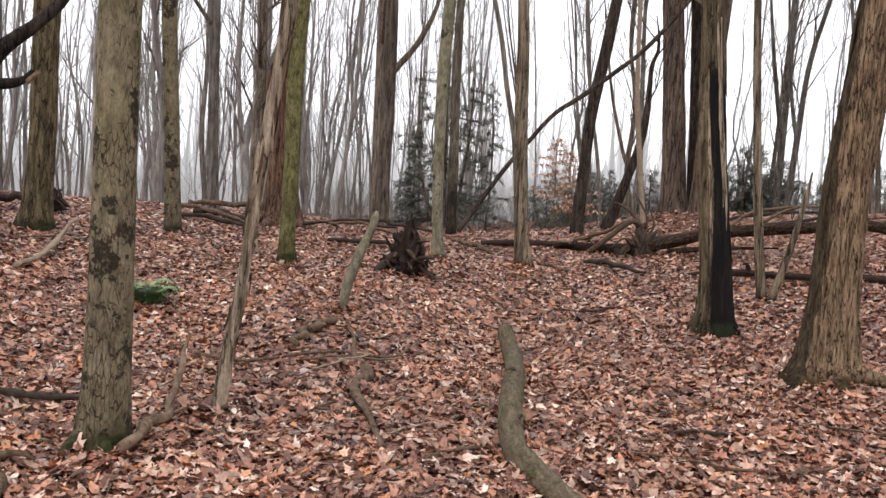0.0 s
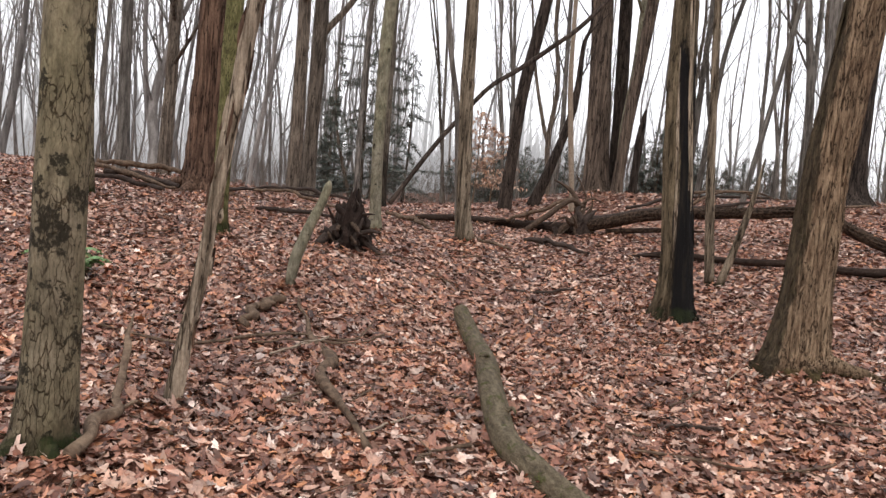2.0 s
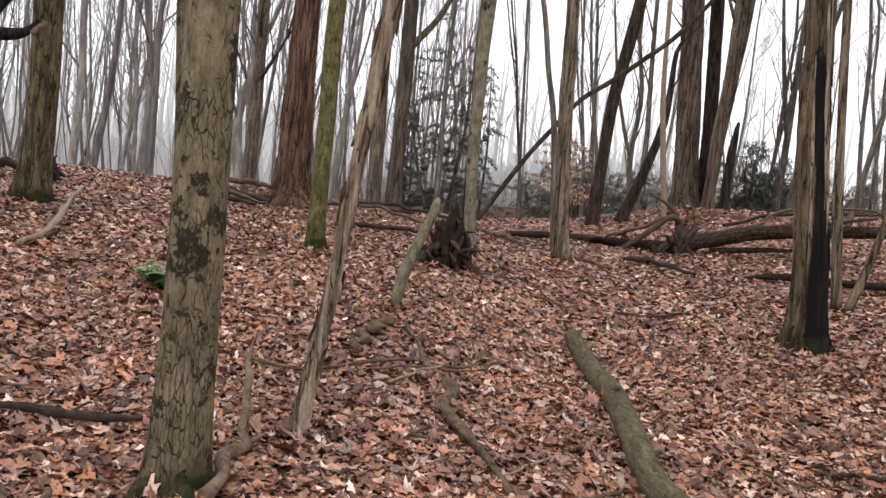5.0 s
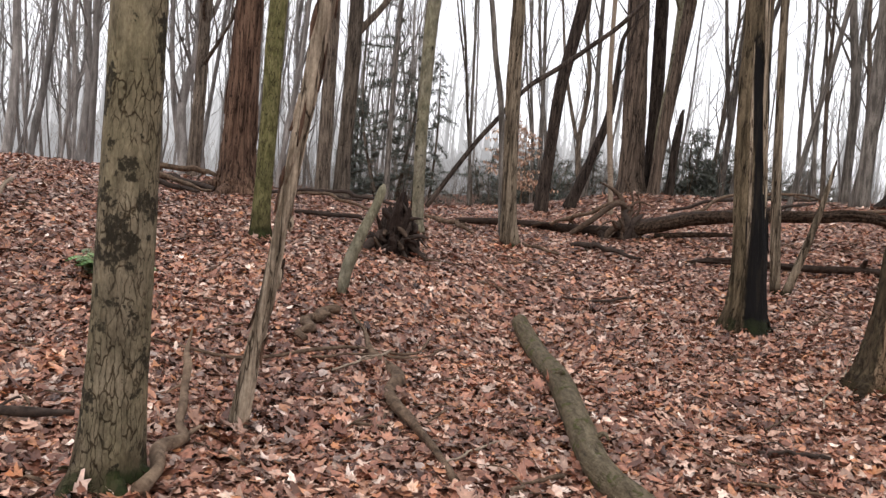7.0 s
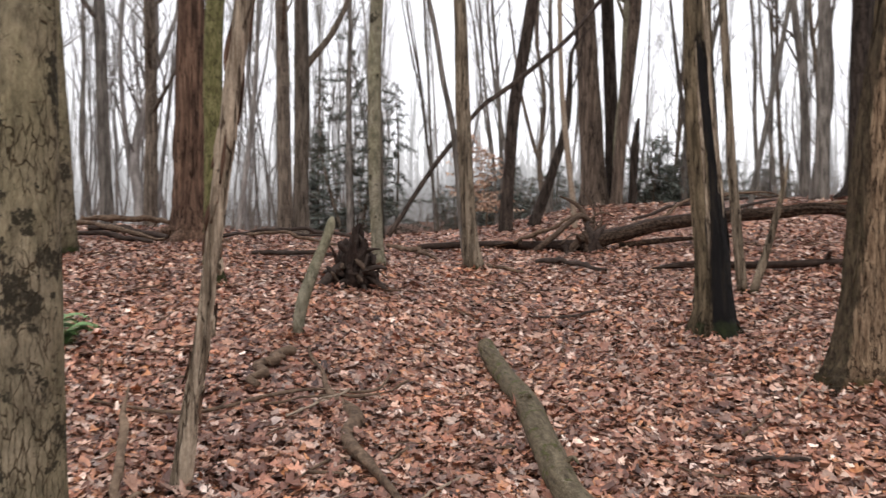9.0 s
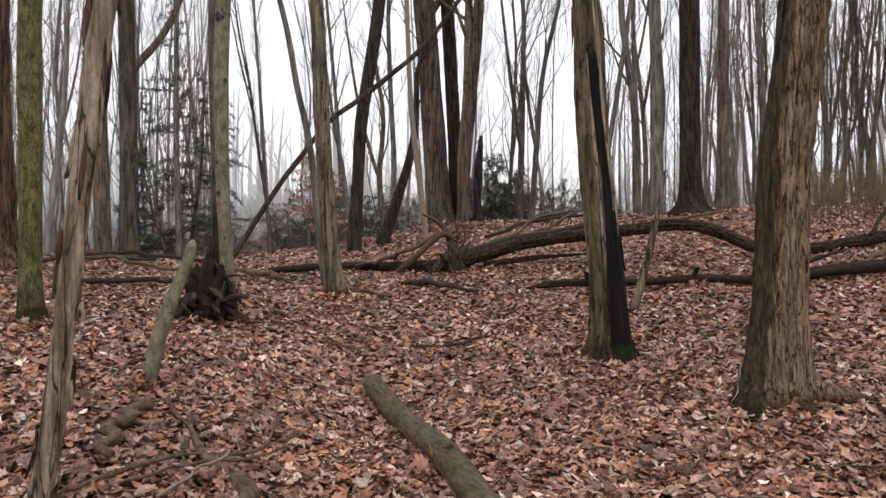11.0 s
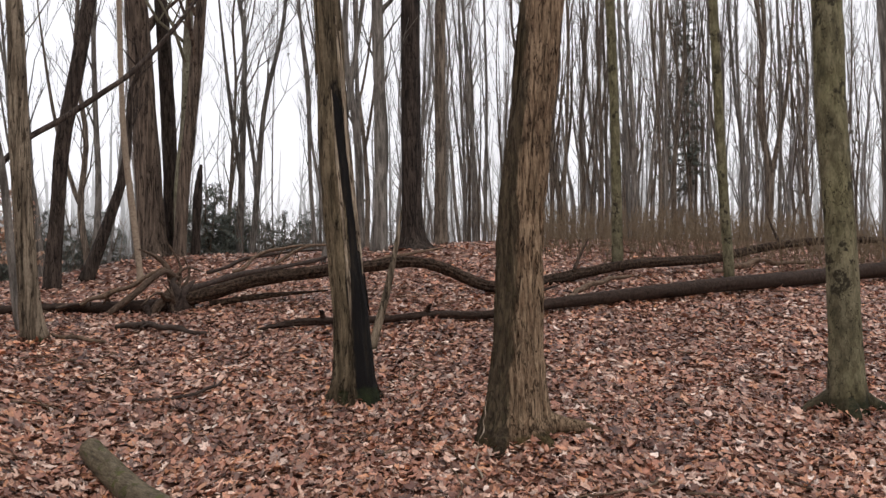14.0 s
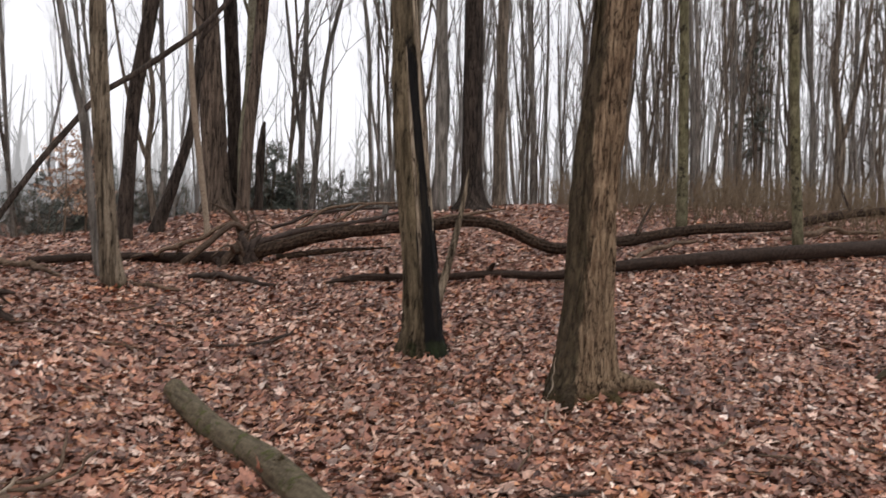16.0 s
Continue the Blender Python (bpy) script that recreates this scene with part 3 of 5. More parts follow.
tree(6.02, 17.2, -21, [(0, -0.02, 0.12), (0.02, 0.6, 0.10), (0.05, 1.2, 0.105), (0.10, 1.7, 0.07), (0.13, 1.9, 0.03)], BARK_DARK, "broken dark stub leaning against a cluster of trees", "tree_stump", "stump", top=1.0, crown=False, ridge=0.012, lobes=0.03, sides=20, rings=50)
BURNT_LINE = [(-0.01, -0.02, 0.19), (-0.01, 0.1, 0.158), (-0.01, 0.22, 0.147), (-0.03, 0.61, 0.132), (-0.09, 1.26, 0.122), (-0.13, 1.9, 0.112), (-0.15, 2.54, 0.102)]
burnt = tree(2.30, 6.41, -28, BURNT_LINE, BARK_BURNT, "tree trunk with one flank charred black and a mossy foot", ridge=0.011, lobes=0.06, sides=56, rings=150, top=9, girth=0.96, roots=((-160, 0.21, 0.045), (-95, 0.2, 0.04)))
bark_strips(burnt, BURNT_LINE, 0.96, 26, 42, BARK_BURNT, 0.05, 2.5, (0.004, 0.009))
for ridge_line in (((0.052, 0.86), (0.035, 1.1), (0.0, 1.45), (-0.045, 1.9), (-0.085, 2.6)), ((0.02, 1.05), (0.0, 1.3), (-0.04, 1.7), (-0.08, 2.2), (-0.12, 2.7)), ((-0.055, 0.35), (-0.05, 0.7), (-0.075, 1.1), (-0.115, 1.6), (-0.16, 2.2))):
    # twisted ropes of bare wood that wind up the unburnt side
    rope = []
    for ox, h in ridge_line:
        cx, rr = next((a[0] + (b[0] - a[0]) * (h - a[1]) / (b[1] - a[1]), (a[2] + (b[2] - a[2]) * (h - a[1]) / (b[1] - a[1])) * 0.96) for a, b in zip(BURNT_LINE, BURNT_LINE[1:] + [(-0.17, 3.2, 0.09)]) if h <= b[1])
        d = max(-0.9, min(0.9, (ox - cx) / rr))
        rope.append((cx + d * rr, -rr * math.sqrt(1 - d * d) + 0.004, h + 0.04, 0.013))
    rope[0], rope[-1] = (*rope[0][:3], 0.003), (*rope[-1][:3], 0.006)
    child("wood_ridge", [tube(rope, 10, 50, 0.004, seed=ridge_line[0][0] * 90)], BARK_DEAD, burnt, "pale twisted ridge of bare wood")
tree(3.13, 7.49, -30, [(0, -0.02, 0.055), (-0.08, 0.89, 0.05), (-0.13, 1.66, 0.043), (-0.19, 2.68, 0.041)], BARK_WEATHERED, "thin brown sapling behind the burnt tree", "sapling", sides=14, rings=50, ridge=0.002, lobes=0.01, top=7)
tree(3.16, 7.44, -30, [(0.03, -0.02, 0.045), (0.15, 0.4, 0.039), (0.23, 0.72, 0.033), (0.29, 1.01, 0.023), (0.33, 1.25, 0.008)], BARK_WEATHERED, "broken leaning sapling stem with a bare tip", "sapling", top=1.0, crown=False, sides=12, rings=40, ridge=0.002, lobes=0.005)
BIG_OAK_LINE = [(0, -0.03, 0.27), (0.01, 0.12, 0.218), (0.03, 0.46, 0.174), (0.05, 0.9, 0.158), (0.07, 1.32, 0.15), (0.15, 2.01, 0.141), (0.23, 2.7, 0.136)]
big_oak = tree(2.61, 5.19, -47, BIG_OAK_LINE, BARK_OAK, "large brown tree with deeply furrowed peeling bark and flared roots", ridge=0.017, lobes=0.07, sides=84, rings=190, top=13, limbs=9, girth=0.94, roots=((-8, 0.56, 0.075), (-60, 0.34, 0.08), (-120, 0.36, 0.08), (200, 0.3, 0.07), (80, 0.4, 0.08)))
bark_strips(big_oak, BIG_OAK_LINE, 0.94, 110, 41, BARK_OAK, 0.05, 2.7, (0.005, 0.012))
tree(4.64, 4.00, -69, [(0, -0.02, 0.22), (0.0, 0.15, 0.175), (0.0, 0.5, 0.148), (-0.01, 1.27, 0.135), (-0.04, 2.05, 0.135), (-0.05, 2.85, 0.135)], BARK_RIGHT, "smooth grey-green tree with dark stains and moss at its foot", ridge=0.003, lobes=0.03, sides=48, rings=130, girth=0.73, roots=((0, 0.3, 0.06), (180, 0.3, 0.06), (-90, 0.28, 0.06)))
tree(8.55, 6.86, -62, [(0, -0.02, 0.078), (-0.06, 1.56, 0.07), (-0.11, 3.81, 0.066)], BARK_RIGHT, "slim grey-green tree beside the long log", ridge=0.002, lobes=0.015, sides=14, rings=50)
tree(8.75, 6.98, -62, [(0, -0.02, 0.03), (-0.03, 1.2, 0.026), (0.0, 3.0, 0.02)], BARK_FAR, "thin grey sapling beside the long log", "sapling", sides=8, rings=30, ridge=0.0, lobes=0.0, top=5)
tree(8.67, 13.37, -40, [(0, -0.02, 0.40), (0, 0.18, 0.285), (0, 0.5, 0.24), (-0.01, 1.11, 0.222), (0.01, 2.76, 0.212), (0.04, 4.98, 0.208)], BARK_DARK, "tall dark straight tree with flared roots", ridge=0.008, lobes=0.16, sides=32, top=17)
tree(10.11, 14.18, -42, [(0, -0.02, 0.17), (0.03, 1.75, 0.134), (0.1, 5.42, 0.126)], BARK_BROWN, "straight brown tree on the crest", ridge=0.005, lobes=0.05, top=16)
tree(8.15, 13.7, -38, [(0, -0.02, 0.15), (0.02, 2.66, 0.128), (0.0, 4.73, 0.126)], BARK_FAR, "pale grey tree behind a dark trunk", ridge=0.003, lobes=0.03, top=15)
tree(8.04, 8.23, -55, [(0, -0.02, 0.095), (0.01, 1.88, 0.075), (-0.02, 3.87, 0.072)], BARK_RIGHT, "slim grey tree behind the arched log", ridge=0.003, lobes=0.02, sides=14, rings=50)
dark_tree = tree(-4.54, 7.57, 30, [(0, -0.02, 0.20), (-0.01, 0.94, 0.168), (-0.05, 2.19, 0.172)], BARK_BLACK, "dark tree with a forked limb and a broken stub", ridge=0.008, lobes=0.05, sides=32, first=3.0, limbs=8, reach=2.4, girth=1.0, side_limbs=(((0.05, 0, 1.7, 0.10), (0.22, 0, 1.92, 0.075), (0.5, 0.05, 2.2, 0.062), (0.75, 0.1, 2.55, 0.055), (1.0, 0.1, 3.2, 0.03)), ((0.08, -0.05, 1.52, 0.06), (0.28, -0.08, 1.55, 0.05), (0.38, -0.08, 1.6, 0.035), (0.46, -0.08, 1.70, 0.02))))
child("broken_end", [tube([(0.40, -0.08, 1.62, 0.034), (0.46, -0.09, 1.68, 0.03), (0.52, -0.09, 1.74, 0.012)], 8, 12, 0.008)], WOOD_TAN, dark_tree, "torn tan wood of a broken stub")
tree(-4.49, 8.60, 27, [(0, -0.02, 0.20), (0.02, 0.3, 0.162), (0.05, 0.95, 0.147), (0.06, 2.41, 0.143)], BARK_OLIVE, "olive-brown tree with mossy furrowed bark", girth=0.95, ridge=0.008, lobes=0.04, sides=32)
tree(-3.32, 9.64, 17, [(0, -0.02, 0.12), (-0.05, 1.17, 0.107), (-0.14, 2.79, 0.104)], BARK_SMOOTH, "straight grey tree further up the bank", ridge=0.003, lobes=0.03)
tree(-3.87, 13.23, 15, [(0, -0.02, 0.12), (-0.05, 1.35, 0.103), (-0.09, 3.63, 0.098)], BARK_FAR, "grey forked tree on the crest of the bank", ridge=0.003, lobes=0.03, first=2.8)
tree(-4.18, 17.39, 12, [(0, -0.02, 0.17), (0.06, 2.5, 0.138), (0.03, 4.94, 0.129)], BARK_BROWN, "brown tree with short dead branches low down", ridge=0.005, lobes=0.04, first=1.2, limbs=10, reach=1.6)
tree(-1.01, 13.29, 1, [(0, -0.02, 0.17), (0.0, 0.92, 0.13), (0.02, 1.81, 0.136), (0.02, 3.13, 0.13)], BARK_BROWN, "brown tree with a rising side limb", ridge=0.006, lobes=0.05, first=3.4, side_limbs=(((0.03, 0, 2.6, 0.07), (0.2, 0, 2.8, 0.055), (0.5, 0, 3.2, 0.05), (0.8, 0.1, 3.9, 0.035), (1.0, 0.2, 5.0, 0.01)),))
tree(-1.61, 19.75, 3, [(0, -0.02, 0.22), (-0.02, 2.75, 0.182), (-0.04, 4.75, 0.171)], BARK_BROWN, "straight dark-barked tree behind the crest", ridge=0.006, lobes=0.04, top=15)


# ---- the wood beyond: bare trees of a few habits, each placed on its own ----
def far_habit(k, height, material, limbs, reach, first, fork=False):
    rng = random.Random(500 + k)
    root = new("tree")
    tagged(root, "tall bare grey woodland tree with thin branches", "tree", "bare trees of the wood")
    pts, px, py = [(0, 0, -0.3, 0.125), (0, 0, 0.25, 0.1)], 0.0, 0.0
    for q in range(1, 8):
        px, py = px * 0.85 + rng.uniform(-0.25, 0.25), py * 0.85 + rng.uniform(-0.25, 0.25)
        pts.append((px, py, height * q / 7, 0.1 * (1 - q / 7 * 0.93)))
    pieces = [tube(pts, 8, 26, 0.002, 0.0, seed=k)]
    if fork:
        line = spline(pts, 60)
        for at in (rng.randint(14, 22), rng.randint(24, 32)):
            q = line[at]
            a = rng.uniform(0, 6.28)
            c, t, r = math.cos(a), math.sin(a), q[3] * 0.75
            pieces.append(tube([(*q[:3], r), (q[0] + 0.2 * c, q[1] + 0.2 * t, q[2] + 0.6, r * 0.9), (q[0] + 0.6 * c, q[1] + 0.6 * t, q[2] + 2.4, r * 0.7), (q[0] + 0.8 * c, q[1] + 0.9 * t, q[2] + 5, r * 0.35), (q[0] + 1.0 * c, q[1] + t, q[2] + 6.5, 0.006)], 6, 14))
    child("trunk", pieces, material, root)
    child("crown", branch_system(rng, pts, first, limbs, reach, 0.03, depth=2, sides=3, rise=1.6, thin=0.0065), material, root)
    return root


HABIT_PLAN = [
    (15, 15, 2.2, 2.4, False), (17, 14, 2.0, 3.5, False), (13, 16, 2.0, 1.8, True), (16, 15, 2.4, 2.4, True),
    (14, 16, 1.6, 1.5, False), (18, 14, 2.4, 4.0, False), (12, 17, 1.6, 1.2, True), (15, 15, 2.2, 2.2, True)]
HABITS = [far_habit(k, h, (BARK_FAR, BARK_FAR, BARK_BROWN, BARK_FAR)[k % 4], n, r, f, fk) for k, (h, n, r, f, fk) in enumerate(HABIT_PLAN)]
# The same habits once more, in bark with painted haze.
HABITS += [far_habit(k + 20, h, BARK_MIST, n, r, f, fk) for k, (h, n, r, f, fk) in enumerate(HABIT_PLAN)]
bg_rng = random.Random(7)
PLACED = []


def bg_tree(x, y, r, lean, habit=None):
    """One of the habits, scaled to the trunk's radius r, leaning across the line of sight."""
    k = len(PLACED) % 8 if habit is None else habit
    face = math.degrees(math.atan2(y - 1.0, x + 0.6)) - 90
    spin = bg_rng.uniform(0, 360)
    tall = bg_rng.uniform(0.8, 1.1)
    m = pose(x, y, ground_z(x, y) - 0.03, 0, lean, face) @ pose(0, 0, 0, 0, 0, spin) 
    PLACED.append((x, y))
    # far trees on the left take the bark paled for haze
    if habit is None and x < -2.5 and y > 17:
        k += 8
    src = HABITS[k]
    ob = copy_thing(src, m)
    wide = max(r * 0.82 / 0.1, 0.3)
    ob.scale = (wide, wide, tall)
    return ob


bg_tree(-7.8, 17.3, 0.118, 0.3)
bg_tree(-8.9, 21.2, 0.112, 0.1)
bg_tree(-9.3, 24.3, 0.073, 0.9)
bg_tree(-7.2, 19.7, 0.124, -2.4)
bg_tree(-6.4, 17.9, 0.092, 2.1)
bg_tree(-9.3, 25.3, 0.076, -1.9)
bg_tree(-4.8, 19.3, 0.152, 3.2)
bg_tree(-4.7, 20.4, 0.073, 5.9)
bg_tree(-5.9, 24.2, 0.105, -1.5)
bg_tree(-2.8, 20.7, 0.087, 2.5)
bg_tree(-2.8, 22.7, 0.080, 2.6)
bg_tree(-0.7, 26.8, 0.057, -0.1)
bg_tree(-0.1, 18.8, 0.092, 0.2)
bg_tree(2.8, 25.5, 0.073, -1.7)
bg_tree(2.9, 25.5, 0.073, -7.8)
bg_tree(4.1, 22.2, 0.064, -4.4)
bg_tree(4.3, 22.2, 0.096, -0.7)
bg_tree(5.2, 25.0, 0.091, -5.7)
bg_tree(5.4, 21.9, 0.112, -1.3)
bg_tree(9.7, 22.4, 0.140, -1.8)
bg_tree(11.9, 21.2, 0.070, -5.3)
bg_tree(6.3, 12.9, 0.061, 8.5)
bg_tree(11.0, 19.4, 0.080, -3.8)
bg_tree(9.2, 15.8, 0.118, -1.0)
bg_tree(8.2, 14.0, 0.105, 1.9)
bg_tree(5.2, 20.9, 0.102, 1.3)
bg_tree(10.2, 24.3, 0.091, 3.6)
bg_tree(9.5, 21.3, 0.112, 5.8)
bg_tree(9.9, 18.7, 0.073, -2.8)
bg_tree(12.2, 22.0, 0.061, -1.2)
bg_tree(11.0, 18.0, 0.088, -1.1)
bg_tree(14.3, 17.8, 0.064, -0.2)
bg_tree(14.5, 17.6, 0.112, 0.5)
bg_tree(16.1, 18.8, 0.070, 0.9)
bg_tree(14.6, 14.5, 0.058, 2.6)
bg_tree(18.9, 17.2, 0.073, 2.0)
bg_tree(19.0, 15.3, 0.123, -0.7)
bg_tree(19.1, 15.1, 0.070, 6.3)
bg_tree(17.9, 13.3, 0.096, 2.8)
bg_tree(16.1, 12.4, 0.058, -0.5)
bg_tree(18.4, 12.4, 0.080, -1.2)
bg_tree(20.6, 12.6, 0.088, -1.6)
bg_tree(17.2, 10.4, 0.117, -0.9)
bg_tree(20.9, 11.8, 0.070, -0.3)
bg_tree(21.2, 11.3, 0.070, 0.4)
bg_tree(12.4, 6.2, 0.133, -4.2)


def fill_wood():
    rng = random.Random(21)
    made = 0
    for _ in range(9000):
        a, d = radians(rng.uniform(-70, 42)), math.sqrt(rng.uniform(18**2, 46**2))
        x, y = -0.5 - d * math.sin(a), 1.0 + d * math.cos(a)
        clear = 0.9 + d * 0.01
        if any(abs(x - u) < clear and abs(y - v) < clear for u, v in PLACED):
            continue
        # the wood is thinner down in the gap ahead and denser on the far side of the long log
        bearing = -math.degrees(a)
        if 4 < bearing < 36 and rng.random() > (0.10 if d < 32 else 0.2):
            continue
        if d < 25 and rng.random() > (0.5 if bearing > 44 else 0.15):
            continue
        if bearing < 40 and rng.random() > 0.6:
            continue
        # grey: far enough off to wear the bark with haze in its colour
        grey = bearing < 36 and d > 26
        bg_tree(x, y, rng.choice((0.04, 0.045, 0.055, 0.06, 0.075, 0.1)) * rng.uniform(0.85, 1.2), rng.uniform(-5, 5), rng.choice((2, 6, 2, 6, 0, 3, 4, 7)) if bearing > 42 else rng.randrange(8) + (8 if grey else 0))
        made += 1
        if made >= 175:
            break
    # a dense stand of darker poles past the long log
    made = 0
    for _ in range(2000):
        a, d = radians(rng.uniform(45, 78)), math.sqrt(rng.uniform(15**2, 34**2))
        x, y = -0.5 + d * math.sin(a), 1.0 + d * math.cos(a)
        if any(abs(x - u) < 0.6 and abs(y - v) < 0.6 for u, v in PLACED):
            continue
        bg_tree(x, y, rng.uniform(0.05, 0.1), rng.uniform(-3, 3), rng.choice((2, 6, 4)))
        made += 1
        if made >= 16:
            break
    # the wood goes on behind and beside the path
    for _ in range(42):
        a, d = radians(rng.uniform(50, 285)), rng.uniform(7, 30)
        bg_tree(-0.5 - d * math.sin(a), 1.0 + d * math.cos(a), rng.uniform(0.06, 0.16), rng.uniform(-4, 4))


def deep_wood():
    """The trees past counting, deeper in, as one mass."""
    rng = random.Random(33)
    pieces = []
    for _ in range(330):
        bearing, d = rng.uniform(-42, 74), math.sqrt(rng.uniform(34**2, 60**2))
        if 4 < bearing < 37 and rng.random() > 0.2:
            continue
        a = radians(bearing)
        x, y = -0.5 + d * math.sin(a), 1.0 + d * math.cos(a)
        z, h, r = ground_z(x, y) - 0.1, rng.uniform(10, 17), rng.uniform(0.04, 0.11)
        pts, px, py = [], 0.0, 0.0
        for q in range(6):
            pts.append((x + px, y + py, z + h * q / 5, r * (1 - q / 5 * 0.9)))
            px, py = px + rng.uniform(-0.6, 0.6), py + rng.uniform(-0.6, 0.6)
        pieces.append(tube(pts, 5, 12, cap=False))
        line = spline(pts, 30)
        for _ in range(12):
            q = line[rng.randint(5, 28)]
            c, t, n = rng.uniform(-1, 1), rng.uniform(-1, 1), rng.uniform(0.6, 2.0)
            pieces.append(tube([(*q[:3], q[3] * 0.5), (q[0] + c * n * 0.5, q[1] + t * n * 0.5, q[2] + n * 0.6, 0.015), (q[0] + c * n * 0.8, q[1] + t * n * 0.8, q[2] + n * 1.5, 0.007)], 3, 4, cap=False))
    v, f = join(pieces)
    # this mass looks misty only through its paled bark colour
    tagged(new("far_trees", mesh_from("far_trees", v, f, BARK_MIST)), "bare trees massed deep in the wood, mist painted into their pale bark", "trees", kind="stuff")


fill_wood()
deep_wood()
for src in HABITS:
    for o in (*src.children_recursive, src):
        bpy.data.objects.remove(o)


# ---- young firs, a beech with dry leaves, and brush ----
def fir(x, y, height, spread, seed, first=0.15, label="young dark green fir with layered branches", leaders=((0, 0, 1),), loose=1.0):
    """A young fir. leaders: (across, along, share of the height) of each stem that it rises in. loose: the gap between branches."""
    rng = random.Random(seed)
    root = new("fir_tree")
    root.location = (x, y, ground_z(x, y) - 0.03)
    tagged(root, label, "fir", "young firs")
    wood, verts, faces = [], [], []
    for ox, oy, share in leaders:
        top = height * share
        bow = rng.uniform(-0.12, 0.12)
        child("trunk", [tube([(ox * 0.3, oy * 0.3, 0, 0.03 + height * 0.005), (ox * 0.8 + bow, oy * 0.8, top * 0.5, 0.02 + height * 0.0025), (ox, oy, top, 0.006)], 7, 14)], BARK_BROWN, root)
        z = top * first
        while z < top * 0.985:
            f = 1 - z / top
            a = rng.uniform(0, 2 * math.pi)
            lobe = 0.75 + 0.9 * noise.noise(Vector((math.cos(a) * 1.3, math.sin(a) * 1.3, z * 1.1 + seed * 7)))
            n = spread * (f**0.75) * max(0.25, lobe) * rng.uniform(0.5, 1.2) + 0.12
            dx, dy = math.cos(a), math.sin(a)
            sag = rng.uniform(-0.45, 0.2)
            g0 = 1 - f
            bx, by = ox * (0.3 + 0.7 * g0), oy * (0.3 + 0.7 * g0)
            wood.append(tube([(bx, by, z, 0.010), (bx + dx * n * 0.5, by + dy * n * 0.5, z + sag * n * 0.3, 0.007), (bx + dx * n, by + dy * n, z + sag * n, 0.003)], 3, 3, cap=False))
            steps = max(5, int(n / 0.04))
            for s in range(1, steps + 1):
                g = s / steps
                px, py, pz = bx + dx * n * g, by + dy * n * g, z + sag * n * g * g + rng.uniform(-0.03, 0.03)
                for side in (-1, 1, -1, 1, 0):
                    w = (0.07 + 0.17 * n * (1 - g * 0.8)) * rng.uniform(0.4, 1.25)
                    b2 = a + side * rng.uniform(0.3, 1.3) + rng.uniform(-0.2, 0.2)
                    ex, ey, ez = px + math.cos(b2) * w, py + math.sin(b2) * w, pz + rng.uniform(-0.14, 0.13)
                    hx, hy, hz = -math.sin(b2) * 0.011, math.cos(b2) * 0.011, rng.uniform(-0.012, 0.012)
                    i = len(verts)
                    verts += [(px + hx * 0.4, py + hy * 0.4, pz), (px - hx * 0.4, py - hy * 0.4, pz), (ex, ey, ez), ((px + ex) / 2 + hx, (py + ey) / 2 + hy, (pz + ez) / 2 + hz), ((px + ex) / 2 - hx, (py + ey) / 2 - hy, (pz + ez) / 2 - hz)]
                    faces += [(i, i + 1, i + 4, i + 3), (i + 3, i + 4, i + 2)]
            z += rng.uniform(0.02, 0.06) * (0.5 + top * 0.11) * loose
    tagged(child("branchwork", wood, TWIG, root), kind="stuff")
    child("crown", [(verts, faces)], NEEDLES, root, smooth=False)
    return root


BUSHY = ((-0.9, 0.1, 0.72), (-0.35, -0.3, 0.95), (0.25, 0.3, 1.0), (0.85, 0.0, 0.8), (1.4, 0.2, 0.55))
WIDE = ((-0.6, 0.0, 0.8), (0.1, 0.2, 1.0), (0.7, -0.1, 0.7))
fir(0.15, 24.7, 7.6, 2.0, 1, 0.05, "dark green fir with layered branches among bare trunks", ((-1.0, 0.2, 0.62), (0.0, 0.0, 1.0), (0.8, 0.4, 0.74)), loose=3.4)
fir(1.6, 26.5, 5.2, 1.6, 2, 0.05, loose=2.6)
fir(9.3, 23.2, 2.35, 1.15, 3, 0.03, "broad low grey-green fir thicket behind the mound", BUSHY, loose=1.5)
fir(11.0, 24.9, 1.9, 1.1, 4, 0.03, leaders=WIDE, loose=2.2)
fir(7.4, 27.5, 2.0, 1.1, 11, 0.03, leaders=WIDE, loose=2.2)
fir(6.2, 29.5, 2.2, 1.1, 12, 0.03, leaders=BUSHY, loose=2.2)
fir(4.2, 30.0, 2.2, 1.1, 13, 0.03, leaders=WIDE, loose=2.2)
fir(14.3, 27.8, 1.8, 1.1, 5, 0.03, leaders=WIDE, loose=2.2)
fir(5.2, 27.0, 2.0, 1.1, 6, 0.03, leaders=BUSHY, loose=2.2)
fir(25.0, 16.9, 11.0, 1.2, 7, 0.2, "tall thin fir in the dense wood")
fir(16.8, 29.5, 2.2, 1.1, 8, 0.05, leaders=WIDE, loose=2.2)
fir(-0.9, 26.2, 3.4, 1.0, 9, 0.05)


